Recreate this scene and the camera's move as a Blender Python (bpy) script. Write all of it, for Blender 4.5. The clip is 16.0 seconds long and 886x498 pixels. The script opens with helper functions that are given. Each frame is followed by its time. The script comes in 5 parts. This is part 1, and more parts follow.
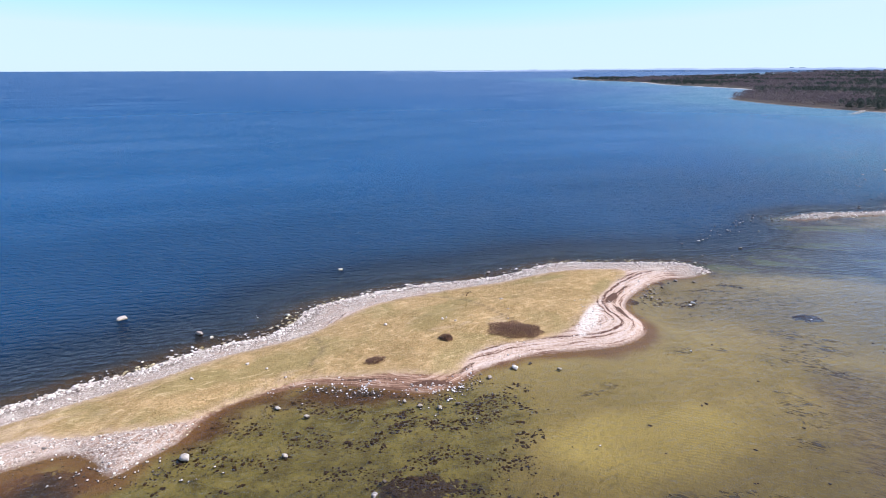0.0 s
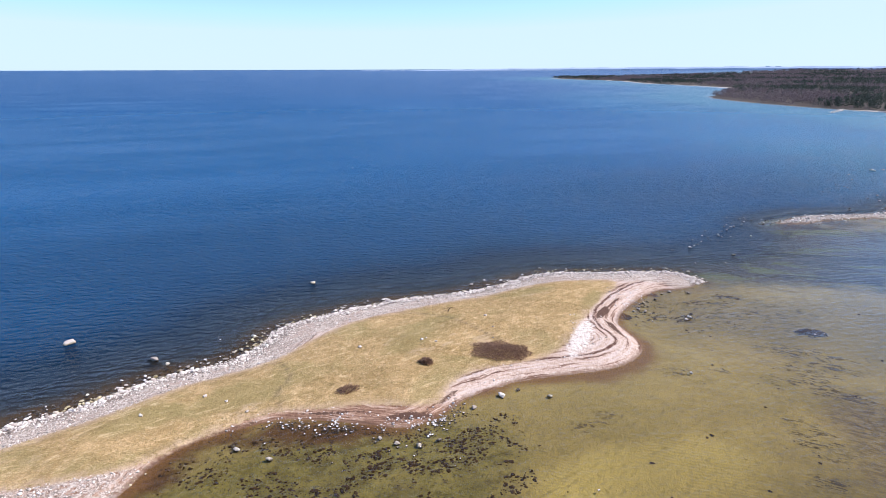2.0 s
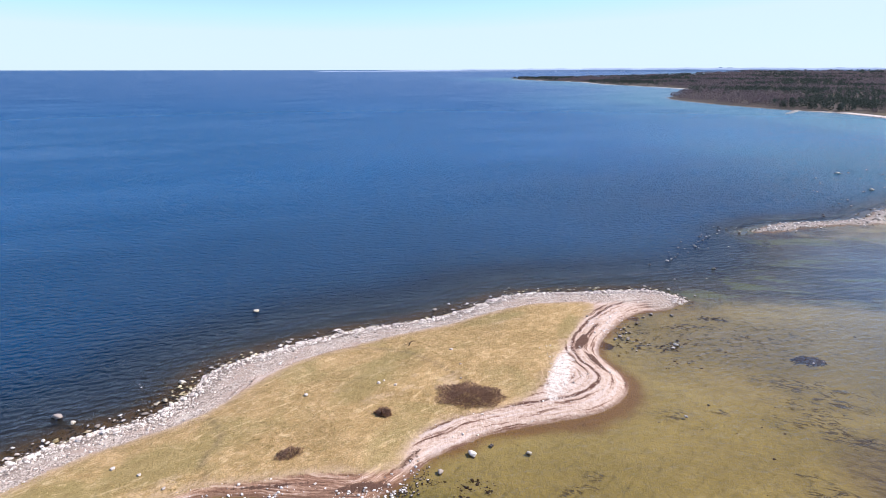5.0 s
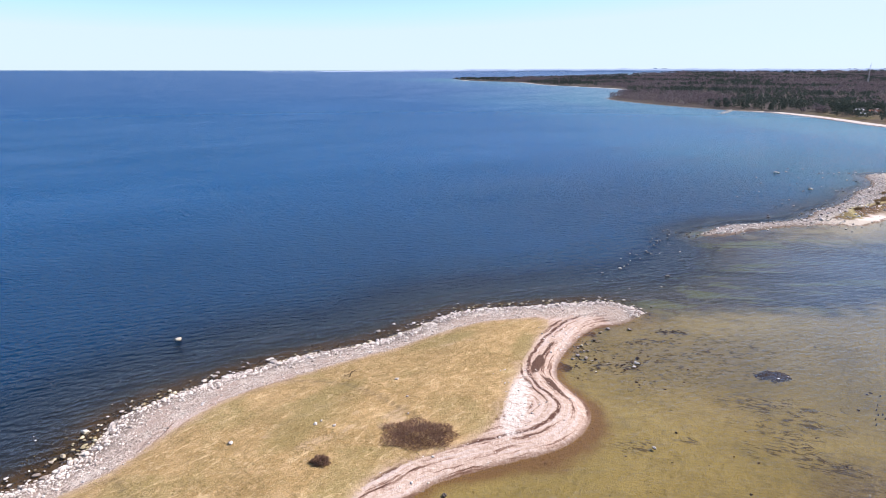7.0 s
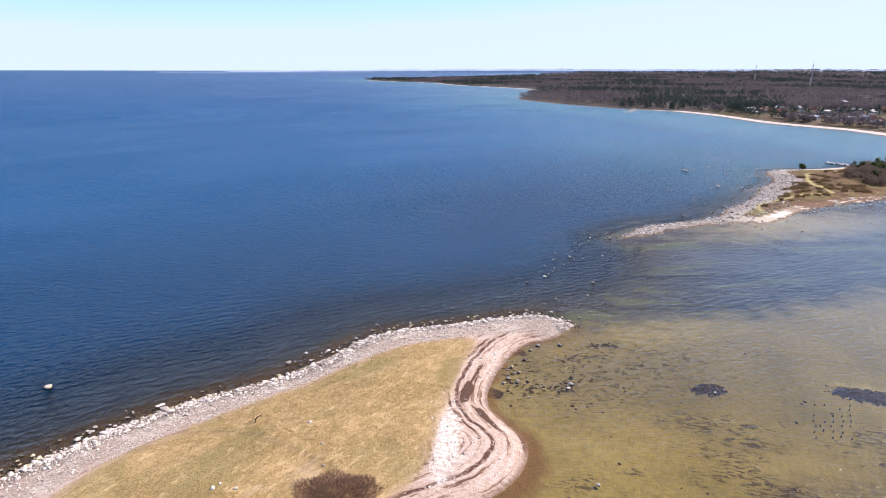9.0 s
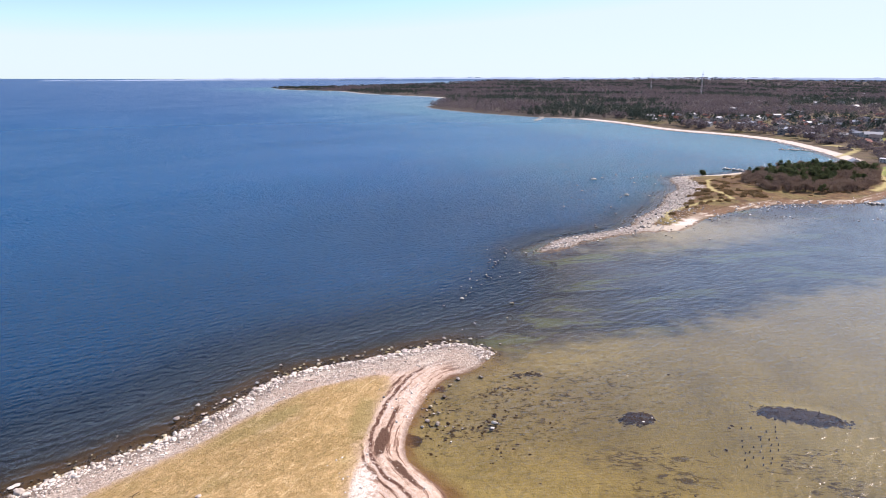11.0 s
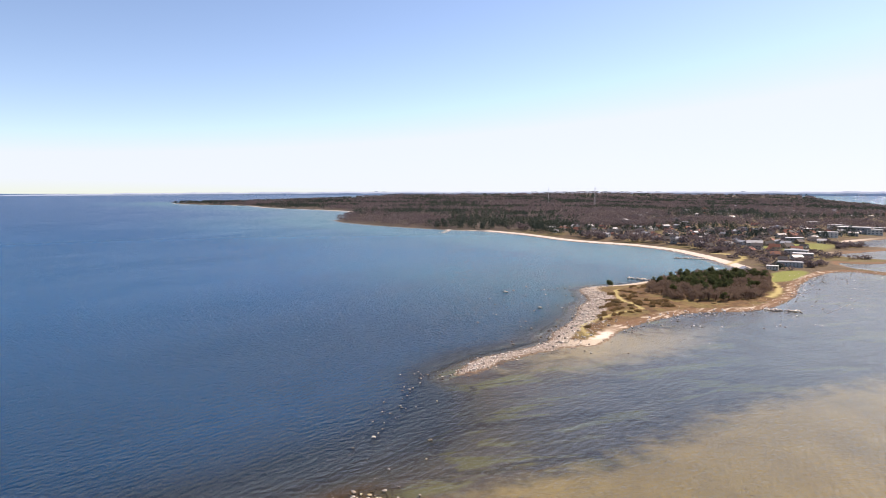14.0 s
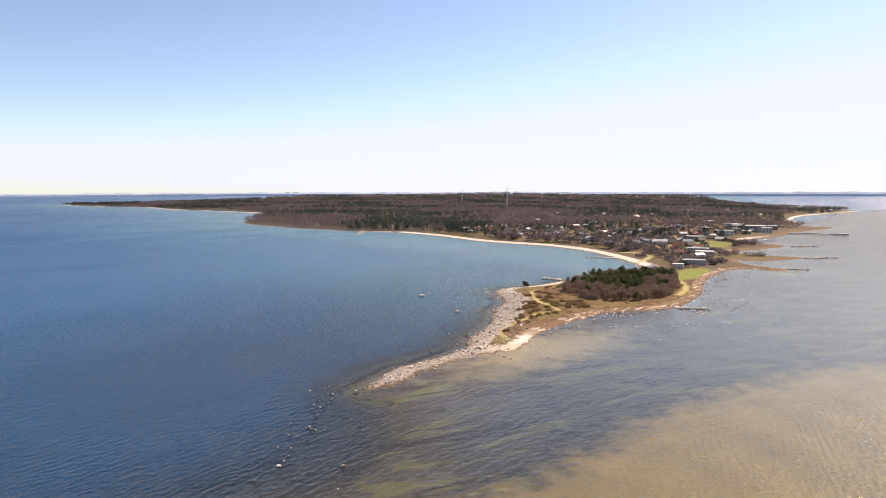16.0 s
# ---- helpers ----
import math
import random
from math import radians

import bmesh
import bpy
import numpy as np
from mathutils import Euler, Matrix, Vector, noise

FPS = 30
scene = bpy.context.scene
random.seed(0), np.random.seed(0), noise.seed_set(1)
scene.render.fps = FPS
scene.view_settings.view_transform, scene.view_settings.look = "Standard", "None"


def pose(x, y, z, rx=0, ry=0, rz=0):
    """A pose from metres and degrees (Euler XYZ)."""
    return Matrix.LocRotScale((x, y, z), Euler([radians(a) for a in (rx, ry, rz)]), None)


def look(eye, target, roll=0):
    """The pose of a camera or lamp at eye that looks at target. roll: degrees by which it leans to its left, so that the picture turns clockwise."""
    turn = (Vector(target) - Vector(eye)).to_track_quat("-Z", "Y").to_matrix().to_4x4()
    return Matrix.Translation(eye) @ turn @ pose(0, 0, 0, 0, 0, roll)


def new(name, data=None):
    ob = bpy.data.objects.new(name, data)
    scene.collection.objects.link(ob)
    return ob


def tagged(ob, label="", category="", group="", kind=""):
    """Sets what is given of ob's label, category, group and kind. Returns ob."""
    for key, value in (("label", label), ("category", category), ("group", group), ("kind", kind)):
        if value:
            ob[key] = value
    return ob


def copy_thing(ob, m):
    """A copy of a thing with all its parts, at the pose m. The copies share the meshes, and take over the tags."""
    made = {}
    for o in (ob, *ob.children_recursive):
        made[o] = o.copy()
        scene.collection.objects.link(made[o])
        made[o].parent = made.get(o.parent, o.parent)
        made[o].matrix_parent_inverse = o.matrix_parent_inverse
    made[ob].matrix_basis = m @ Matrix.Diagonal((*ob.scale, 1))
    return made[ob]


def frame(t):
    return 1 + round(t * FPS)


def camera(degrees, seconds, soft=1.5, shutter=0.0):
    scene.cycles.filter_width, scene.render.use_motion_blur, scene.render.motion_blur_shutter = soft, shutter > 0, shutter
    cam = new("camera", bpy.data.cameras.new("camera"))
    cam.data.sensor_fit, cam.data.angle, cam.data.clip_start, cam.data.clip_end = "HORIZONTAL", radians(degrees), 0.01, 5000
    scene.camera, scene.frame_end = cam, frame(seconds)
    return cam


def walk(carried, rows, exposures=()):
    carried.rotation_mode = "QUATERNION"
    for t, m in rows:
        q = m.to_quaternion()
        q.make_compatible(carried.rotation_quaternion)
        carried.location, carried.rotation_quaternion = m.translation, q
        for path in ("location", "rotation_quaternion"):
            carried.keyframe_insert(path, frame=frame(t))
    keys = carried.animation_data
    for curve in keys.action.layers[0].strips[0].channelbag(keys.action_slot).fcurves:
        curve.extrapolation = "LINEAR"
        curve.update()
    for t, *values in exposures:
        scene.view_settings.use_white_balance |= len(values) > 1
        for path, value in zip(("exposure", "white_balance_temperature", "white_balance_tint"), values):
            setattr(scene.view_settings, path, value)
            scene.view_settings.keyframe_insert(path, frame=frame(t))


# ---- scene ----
# ---------------- camera and its walk ----------------
cam = camera(69.57, 16.0, soft=0.5)
# seconds, x, y, z, heading from north, tilt below level, lean
PATH = [
    (0, 0.00, 0.00, 45.00, 0.00, 15.84, -0.15),
    (0.5, 0.12, 2.32, 44.98, 0.45, 15.87, -0.17),
    (1, 0.23, 4.66, 44.97, 0.91, 15.89, -0.19),
    (1.5, 0.36, 7.03, 44.97, 1.32, 15.92, -0.20),
    (2, 0.51, 9.41, 44.97, 1.69, 15.94, -0.18),
    (2.5, 0.67, 11.79, 44.98, 2.06, 15.94, -0.16),
    (3, 0.81, 14.17, 44.99, 2.44, 15.95, -0.14),
    (3.5, 0.93, 16.56, 44.99, 2.84, 15.95, -0.13),
    (4, 1.10, 19.00, 44.99, 3.51, 15.95, -0.10),
    (4.2, 1.18, 19.98, 44.99, 3.70, 15.92, -0.09),
    (4.7, 1.39, 22.39, 45.00, 4.54, 15.90, -0.07),
    (5.25, 1.69, 24.99, 45.03, 5.86, 15.87, -0.05),
    (5.8, 2.05, 27.58, 45.04, 7.33, 15.84, -0.03),
    (6.3, 2.45, 29.97, 45.03, 8.59, 15.83, -0.01),
    (6.5, 2.61, 30.93, 45.03, 9.06, 15.85, 0.00),
    (7, 3.03, 33.35, 45.00, 10.21, 15.84, 0.02),
    (7.5, 3.48, 35.81, 44.97, 11.90, 15.85, 0.03),
    (8, 3.97, 38.30, 44.95, 13.75, 15.85, 0.04),
    (8.5, 4.55, 40.75, 44.96, 15.81, 15.84, 0.06),
    (9, 5.24, 43.15, 45.00, 17.90, 15.81, 0.08),
    (9.2, 5.55, 44.08, 45.03, 18.79, 15.83, 0.09),
    (9.7, 6.41, 46.31, 45.18, 20.90, 15.83, 0.10),
    (10.3, 7.71, 48.68, 45.52, 23.32, 15.83, 0.09),
    (10.8, 8.82, 50.53, 45.79, 25.09, 15.52, 0.07),
    (11.3, 9.78, 52.36, 45.93, 26.54, 13.99, 0.05),
    (11.5, 10.13, 53.11, 45.96, 27.07, 13.07, 0.05),
    (12, 10.96, 54.97, 45.99, 28.29, 10.85, 0.04),
    (12.5, 11.79, 56.82, 45.99, 29.52, 8.77, 0.02),
    (13, 12.68, 58.67, 45.97, 30.68, 6.77, 0.00),
    (13.5, 13.72, 60.52, 45.96, 32.14, 5.26, -0.01),
    (14, 14.90, 62.38, 45.96, 33.97, 5.18, -0.01),
    (14.5, 16.23, 64.23, 45.96, 35.90, 5.18, -0.00),
    (15, 17.64, 66.08, 45.97, 37.85, 5.19, -0.01),
    (15.5, 19.12, 67.96, 45.98, 39.74, 5.17, -0.02),
    (16, 20.63, 69.85, 46.01, 41.65, 5.13, -0.04),
]
STOPS, TINT = 0.6, 13
walk(cam, [(t, pose(x, y, z, 90 - tilt, 0, -head) @ pose(0, 0, 0, 0, 0, lean)) for t, x, y, z, head, tilt, lean in PATH],
     exposures=[(0, STOPS, 5150, TINT), (9, STOPS + 0.04, 5550, TINT + 3), (12, STOPS + 0.07, 5900, TINT + 4), (16, STOPS + 0.06, 6900, TINT + 3)])

# ---------------- world and sun ----------------
SUN_AZ, SUN_EL = 87.0, 46.0           # clockwise from north (+y), above level
world = bpy.data.worlds.new("world")
scene.world = world
world.use_nodes = True
wn = world.node_tree
wn.nodes.clear()
sky = wn.nodes.new("ShaderNodeTexSky")
sky.sky_type, sky.sun_disc = "NISHITA", False
sky.sun_elevation, sky.sun_rotation = radians(SUN_EL), radians(SUN_AZ)
sky.altitude, sky.air_density, sky.dust_density, sky.ozone_density = 40, 0.7, 0.3, 0.0
bg = wn.nodes.new("ShaderNodeBackground")
bg.inputs["Strength"].default_value = 0.114
wo = wn.nodes.new("ShaderNodeOutputWorld")
sky_cap = wn.nodes.new("ShaderNodeMix")
sky_cap.data_type, sky_cap.blend_type = "RGBA", "DARKEN"          # caps the sky colour in place of haze, evening the glare along the horizon
sky_cap.inputs[0].default_value, sky_cap.inputs[7].default_value = 0.93, (4.7, 5.15, 5.9, 1.0)
wn.links.new(sky.outputs[0], sky_cap.inputs[6])
wn.links.new(sky_cap.outputs[2], bg.inputs[0])
wn.links.new(bg.outputs[0], wo.inputs[0])
sun_data = bpy.data.lights.new("sun", "SUN")
sun_data.energy, sun_data.angle, sun_data.color = 4.6, radians(0.53), (1.0, 0.82, 0.64)
sun = new("sun", sun_data)
a, e = radians(SUN_AZ), radians(SUN_EL)
sun.matrix_world = look((300 * math.sin(a) * math.cos(e), 300 * math.cos(a) * math.cos(e), 300 * math.sin(e)), (0, 0, 0))


# ---------------- node materials ----------------
class Mat:
    """A small wrapper that builds a node material."""

    def __init__(self, name):
        self.m = bpy.data.materials.new(name)
        self.m.use_nodes = True
        self.nt = self.m.node_tree
        self.nt.nodes.clear()
        self.out = self.nt.nodes.new("ShaderNodeOutputMaterial")

    def n(self, kind):
        return self.nt.nodes.new(kind)

    def put(self, sock, v):
        if isinstance(v, bpy.types.NodeSocket):
            self.nt.links.new(v, sock)
        elif isinstance(v, (tuple, list)):
            sock.default_value = (*v, 1.0) if len(v) == 3 and sock.type == "RGBA" else v
        else:
            sock.default_value = v

    def attr(self, name):
        node = self.n("ShaderNodeAttribute")
        node.attribute_name = name
        return node.outputs["Fac"]

    def pos(self):
        return self.n("ShaderNodeNewGeometry").outputs["Position"]

    def obj(self):
        return self.n("ShaderNodeTexCoord").outputs["Object"]

    def island(self):
        return self.n("ShaderNodeNewGeometry").outputs["Random Per Island"]

    def rand(self):
        return self.n("ShaderNodeObjectInfo").outputs["Random"]

    def scale(self, vec, s, turn=0.0):
        node = self.n("ShaderNodeMapping")
        self.put(node.inputs["Vector"], vec)
        node.vector_type = "TEXTURE"
        node.inputs["Scale"].default_value = [1 / v for v in s]
        node.inputs["Rotation"].default_value = (0, 0, radians(turn))
        return node.outputs[0]

    def noise(self, vec, scale, detail=4.0, rough=0.55, distort=0.0):
        node = self.n("ShaderNodeTexNoise")
        self.put(node.inputs["Vector"], vec)
        node.inputs["Scale"].default_value, node.inputs["Detail"].default_value = scale, detail
        node.inputs["Roughness"].default_value, node.inputs["Distortion"].default_value = rough, distort
        return node.outputs["Fac"]

    def wave(self, vec, turn, period, distort, dscale):
        node = self.n("ShaderNodeTexWave")
        self.put(node.inputs["Vector"], self.scale(vec, (1, 1, 1), turn))
        node.inputs["Scale"].default_value = 0.314 / period
        node.inputs["Distortion"].default_value, node.inputs["Detail"].default_value = distort, 2.0
        node.inputs["Detail Scale"].default_value = dscale
        return node.outputs["Fac"]

    def voronoi(self, vec, scale, out="Distance"):
        node = self.n("ShaderNodeTexVoronoi")
        self.put(node.inputs["Vector"], vec)
        node.inputs["Scale"].default_value = scale
        return node.outputs[out]

    def math(self, op, x, y=0.0, z=0.0):
        node = self.n("ShaderNodeMath")
        node.operation = op
        self.put(node.inputs[0], x)
        self.put(node.inputs[1], y)
        self.put(node.inputs[2], z)
        return node.outputs[0]

    def step(self, x, lo, hi, a0=0.0, a1=1.0):
        node = self.n("ShaderNodeMapRange")
        node.interpolation_type = "SMOOTHSTEP"
        self.put(node.inputs["Value"], x)
        self.put(node.inputs["From Min"], lo)
        self.put(node.inputs["From Max"], hi)
        self.put(node.inputs["To Min"], a0)
        self.put(node.inputs["To Max"], a1)
        return node.outputs[0]

    def mix(self, f, x, y):
        node = self.n("ShaderNodeMix")
        node.data_type = "RGBA"
        self.put(node.inputs[0], f)
        self.put(node.inputs[6], x)
        self.put(node.inputs[7], y)
        return node.outputs[2]

    def ramp(self, f, stops):
        node = self.n("ShaderNodeValToRGB")
        el = node.color_ramp.elements
        while len(el) < len(stops):
            el.new(0.5)
        for e_, (p, c) in zip(el, stops):
            e_.position, e_.color = p, (*c, 1.0)
        self.put(node.inputs[0], f)
        return node.outputs[0]

    def bump(self, h, dist, strength=1.0):
        node = self.n("ShaderNodeBump")
        self.put(node.inputs["Height"], h)
        node.inputs["Distance"].default_value, node.inputs["Strength"].default_value = dist, strength
        return node.outputs[0]

    def bsdf(self, color, rough=0.85, normal=None, metal=0.0, spec=0.3):
        node = self.n("ShaderNodeBsdfPrincipled")
        self.put(node.inputs["Base Color"], color)
        self.put(node.inputs["Roughness"], rough)
        node.inputs["Metallic"].default_value = metal
        node.inputs["Specular IOR Level"].default_value = spec
        if normal is not None:
            self.put(node.inputs["Normal"], normal)
        self.put(self.out.inputs[0], node.outputs[0])
        return self.m


# Ground: sea bed, beaches, dry grass, woodland floor
M = Mat("ground")
P = M.pos()
d_isl, d_gra, d_land, d_lag, weed, lawn, track, shell = [M.attr(k) for k in ("d_isl", "d_gra", "d_land", "d_lag", "weed", "lawn", "track", "shell")]
n_big, n_mid, n_fine, n_grit = M.noise(P, 0.06, 4), M.noise(P, 0.35, 5, 0.6), M.noise(P, 1.6, 5, 0.65), M.noise(P, 7.0, 3, 0.7)
# sea bed: ochre sand, olive weed meadow, drifted dashes of dark weed
along = M.n("ShaderNodeSeparateXYZ")
M.put(along.inputs[0], P)
shoal, olive, dash, silt = M.attr("shoal"), M.attr("olive"), M.attr("dash"), M.attr("silt")
bed = M.ramp(n_big, [(0.3, (0.30, 0.238, 0.076)), (0.5, (0.375, 0.292, 0.098)), (0.7, (0.44, 0.345, 0.130))])
bed = M.mix(M.math("MULTIPLY", M.step(M.noise(P, 0.9, 7, 0.76, 0.6), 0.46, 0.62), 0.38), bed, (0.19, 0.145, 0.058))
bed = M.mix(M.math("MULTIPLY", M.step(M.noise(M.scale(P, (0.6, 1.3, 1), -30), 0.25, 6, 0.7, 0.8), 0.50, 0.64), 0.35), bed, (0.19, 0.152, 0.066))
bed = M.mix(M.step(M.math("ADD", silt, M.math("MULTIPLY", M.math("SUBTRACT", n_mid, 0.5), 0.8)), 0.25, 0.85), bed, M.mix(M.step(M.noise(M.scale(P, (0.5, 1.5, 1), -30), 1.1, 6, 0.72, 0.7), 0.42, 0.60), (0.32, 0.245, 0.118), (0.155, 0.110, 0.058)))
bed = M.mix(M.math("MULTIPLY", M.step(along.outputs[0], 60, 20), 0.75), bed, M.mix(n_mid, (0.215, 0.168, 0.052), (0.30, 0.232, 0.078)))
# sand paled towards the east, standing for sky reflected off the water
bed = M.mix(M.math("MULTIPLY", M.step(along.outputs[0], 52, 88), 0.65), bed, M.mix(n_mid, (0.45, 0.392, 0.205), (0.54, 0.472, 0.255)))
bed = M.mix(M.math("MULTIPLY", M.step(M.math("ADD", shoal, M.math("MULTIPLY", M.math("SUBTRACT", n_big, 0.5), 1.6)), 0.0, 1.0), 0.75), bed, M.mix(n_mid, (0.45, 0.365, 0.105), (0.57, 0.45, 0.155)))
# ripples of the water surface, painted as darker bands into the sand colour
painted_ripple = M.math("MULTIPLY", M.step(M.wave(P, 68, 0.62, 5.0, 1.2), 0.35, 0.75), M.step(M.noise(P, 0.07, 3), 0.42, 0.6))
bed = M.mix(M.math("MULTIPLY", painted_ripple, 0.20), bed, (0.20, 0.15, 0.05))
bed = M.mix(M.step(M.math("ADD", olive, M.math("MULTIPLY", M.math("SUBTRACT", M.noise(P, 0.12, 6, 0.68), 0.5), 1.5)), 0.20, 1.0), bed, M.ramp(M.noise(P, 0.28, 6, 0.68, 0.5), [(0.32, (0.105, 0.086, 0.022)), (0.5, (0.178, 0.148, 0.036)), (0.68, (0.248, 0.204, 0.058))]))
bed = M.mix(M.math("MULTIPLY", M.math("MULTIPLY", M.step(M.noise(P, 1.5, 6, 0.7, 0.5), 0.53, 0.62), 0.6), olive), bed, (0.060, 0.048, 0.018))
dn = M.noise(M.scale(P, (0.45, 1.25, 1), -30), 0.8, 7, 0.72, 1.8)
dashes = M.math("MULTIPLY", M.step(M.math("ADD", dn, M.math("MULTIPLY", M.math("SUBTRACT", dash, 0.45), 0.15)), 0.575, 0.625), M.step(M.noise(P, 0.16, 4, 0.6), 0.44, 0.56))
bed = M.mix(M.math("MULTIPLY", dashes, 0.85), bed, (0.075, 0.052, 0.026))
bed = M.mix(M.math("MULTIPLY", M.step(along.outputs[1], 138, 168), 0.85), bed, M.mix(n_mid, (0.29, 0.265, 0.205), (0.38, 0.35, 0.28)))
clump = M.noise(P, 1.15, 6, 0.68, 0.4)
meadow = M.mix(n_mid, (0.056, 0.054, 0.062), (0.105, 0.098, 0.100))
bands = M.noise(M.scale(P, (0.035, 0.13, 1), -16), 1.0, 5, 0.62, 0.6)
meadow = M.mix(M.math("MULTIPLY", M.step(bands, 0.52, 0.60), 0.75), meadow, M.mix(n_mid, (0.115, 0.135, 0.060), (0.185, 0.195, 0.085)))
meadow = M.mix(M.math("MULTIPLY", M.step(M.noise(M.scale(P, (0.05, 0.2, 1), -20), 1.0, 6, 0.70, 0.8), 0.51, 0.58), 0.85), meadow, (0.040, 0.034, 0.038))
bed = M.mix(M.step(M.math("ADD", M.attr("d_sand"), M.math("MULTIPLY", M.math("SUBTRACT", M.noise(P, 0.13, 7, 0.72), 0.5), 26.0)), -7.0, 6.5), meadow, bed)
grey = M.attr("grey")
bed = M.mix(M.math("MULTIPLY", grey, 0.75), bed, M.mix(n_mid, (0.135, 0.112, 0.066), (0.235, 0.19, 0.105)))
tang = M.step(M.noise(M.scale(P, (0.8, 1.3, 1), -20), 1.0, 7, 0.74, 0.8), 0.52, 0.59)
bed = M.mix(M.math("MULTIPLY", M.math("MULTIPLY", grey, tang), 0.8), bed, (0.045, 0.032, 0.020))
bed = M.mix(M.step(M.math("ADD", clump, M.math("MULTIPLY", weed, 0.55)), 0.83, 0.90), bed, M.mix(n_fine, (0.030, 0.019, 0.012), (0.075, 0.050, 0.032)))
bed = M.mix(M.step(d_lag, 2, -9), bed, M.mix(n_mid, (0.050, 0.046, 0.044), (0.11, 0.098, 0.088)))
near_shore = M.math("MULTIPLY", M.step(M.math("ADD", M.math("ADD", d_isl, M.math("MULTIPLY", M.attr("rim"), 2.6)), M.math("MULTIPLY", M.noise(P, 0.2, 6, 0.70), 5.0)), 0.2, 3.2), M.step(M.attr("d_sea"), 3, 12, 0.3, 1.0))
cove = M.attr("cove")
bed = M.mix(M.step(M.math("ADD", cove, M.math("MULTIPLY", M.math("SUBTRACT", n_mid, 0.5), 0.7)), 0.60, 0.95), bed, M.mix(n_fine, (0.066, 0.032, 0.008), (0.125, 0.070, 0.020)))
bed = M.mix(M.math("MULTIPLY", M.step(M.math("ADD", d_isl, M.math("MULTIPLY", M.math("SUBTRACT", n_mid, 0.5), 5.0)), -8.0, -3.0), M.step(d_lag, 1, -9)), bed, M.mix(n_fine, (0.062, 0.038, 0.016), (0.14, 0.092, 0.046)))
bed = M.mix(M.math("MULTIPLY", near_shore, 0.85), bed, M.mix(n_fine, (0.10, 0.046, 0.014), (0.205, 0.108, 0.040)))
# beach: pinkish sand and gravel with drift lines of brown wrack
jit = M.math("ADD", d_isl, M.math("MULTIPLY", M.math("SUBTRACT", n_mid, 0.5), 2.2))
sand = M.ramp(n_fine, [(0.3, (0.39, 0.265, 0.185)), (0.5, (0.53, 0.395, 0.295)), (0.7, (0.65, 0.53, 0.42))])
drift = M.n("ShaderNodeCombineXYZ")
M.put(drift.inputs[0], M.math("ADD", d_isl, M.math("MULTIPLY", M.math("SUBTRACT", n_mid, 0.5), 0.9)))
M.put(drift.inputs[1], M.math("MULTIPLY", along.outputs[0], 0.075))
M.put(drift.inputs[2], M.math("MULTIPLY", along.outputs[1], 0.075))
tide = M.noise(drift.outputs[0], 1.35, 5, 0.68)
sand = M.mix(M.math("MULTIPLY", M.step(tide, 0.50, 0.40), 0.45), sand, (0.66, 0.565, 0.50))
sand = M.mix(M.math("MULTIPLY", M.step(tide, 0.545, 0.60), 0.85), sand, (0.17, 0.088, 0.055))
sand = M.mix(M.math("MULTIPLY", M.step(tide, 0.615, 0.65), 0.9), sand, (0.085, 0.042, 0.026))
high = M.math("MULTIPLY", M.step(M.math("ABSOLUTE", M.math("SUBTRACT", M.math("ADD", d_isl, M.math("MULTIPLY", n_mid, 1.4)), 5.1)), 0.42, 0.12), M.step(n_fine, 0.36, 0.5))
sand = M.mix(high, sand, (0.105, 0.050, 0.032))
layer = M.ramp(M.noise(drift.outputs[0], 2.8, 6, 0.72), [(0.36, (0.070, 0.030, 0.016)), (0.46, (0.21, 0.105, 0.056)), (0.54, (0.40, 0.25, 0.155)), (0.63, (0.62, 0.48, 0.37))])
sand = M.mix(M.math("MULTIPLY", M.step(cove, 0.04, 0.25), 0.92), sand, layer)
sand = M.mix(M.step(M.math("ADD", M.attr("wrack"), M.math("MULTIPLY", M.math("SUBTRACT", n_fine, 0.5), 0.9)), 0.42, 0.62), sand, M.mix(n_grit, (0.055, 0.028, 0.020), (0.15, 0.085, 0.052)))
sand = M.mix(M.step(M.math("ADD", shell, M.math("MULTIPLY", M.math("SUBTRACT", n_fine, 0.5), 1.5)), 0.25, 0.75), sand, M.mix(M.step(M.math("ADD", M.math("MULTIPLY", n_grit, 0.5), M.math("MULTIPLY", n_fine, 0.5)), 0.40, 0.52), (0.38, 0.27, 0.19), (0.74, 0.655, 0.56)))
cobble = M.voronoi(P, 7.0, "Color")
gravel = M.mix(M.step(cobble, 0.1, 0.9), (0.22, 0.168, 0.128), (0.70, 0.585, 0.47))
gravel = M.mix(M.step(n_mid, 0.50, 0.66), gravel, M.mix(n_grit, (0.34, 0.25, 0.185), (0.58, 0.46, 0.365)))
gravel = M.mix(M.math("MULTIPLY", M.step(M.noise(P, 0.22, 5, 0.65), 0.54, 0.64), 0.7), gravel, M.mix(n_grit, (0.60, 0.51, 0.40), (0.82, 0.73, 0.61)))
gravel = M.mix(M.math("MULTIPLY", M.step(n_grit, 0.56, 0.66), 0.6), gravel, (0.085, 0.066, 0.052))
seaward = M.step(M.math("ADD", M.attr("d_sea"), M.math("MULTIPLY", M.math("SUBTRACT", n_mid, 0.5), 3.0)), 10.0, 6.5)
# gravel darkened among the outer stones: wet sand, with their shade painted in
gap_shade = M.math("MULTIPLY", M.step(M.math("ADD", M.attr("d_sea"), M.math("MULTIPLY", M.math("SUBTRACT", n_mid, 0.5), 2.5)), 4.6, 2.6), 0.7)
gravel = M.mix(gap_shade, gravel, M.mix(n_grit, (0.10, 0.075, 0.055), (0.26, 0.20, 0.15)))
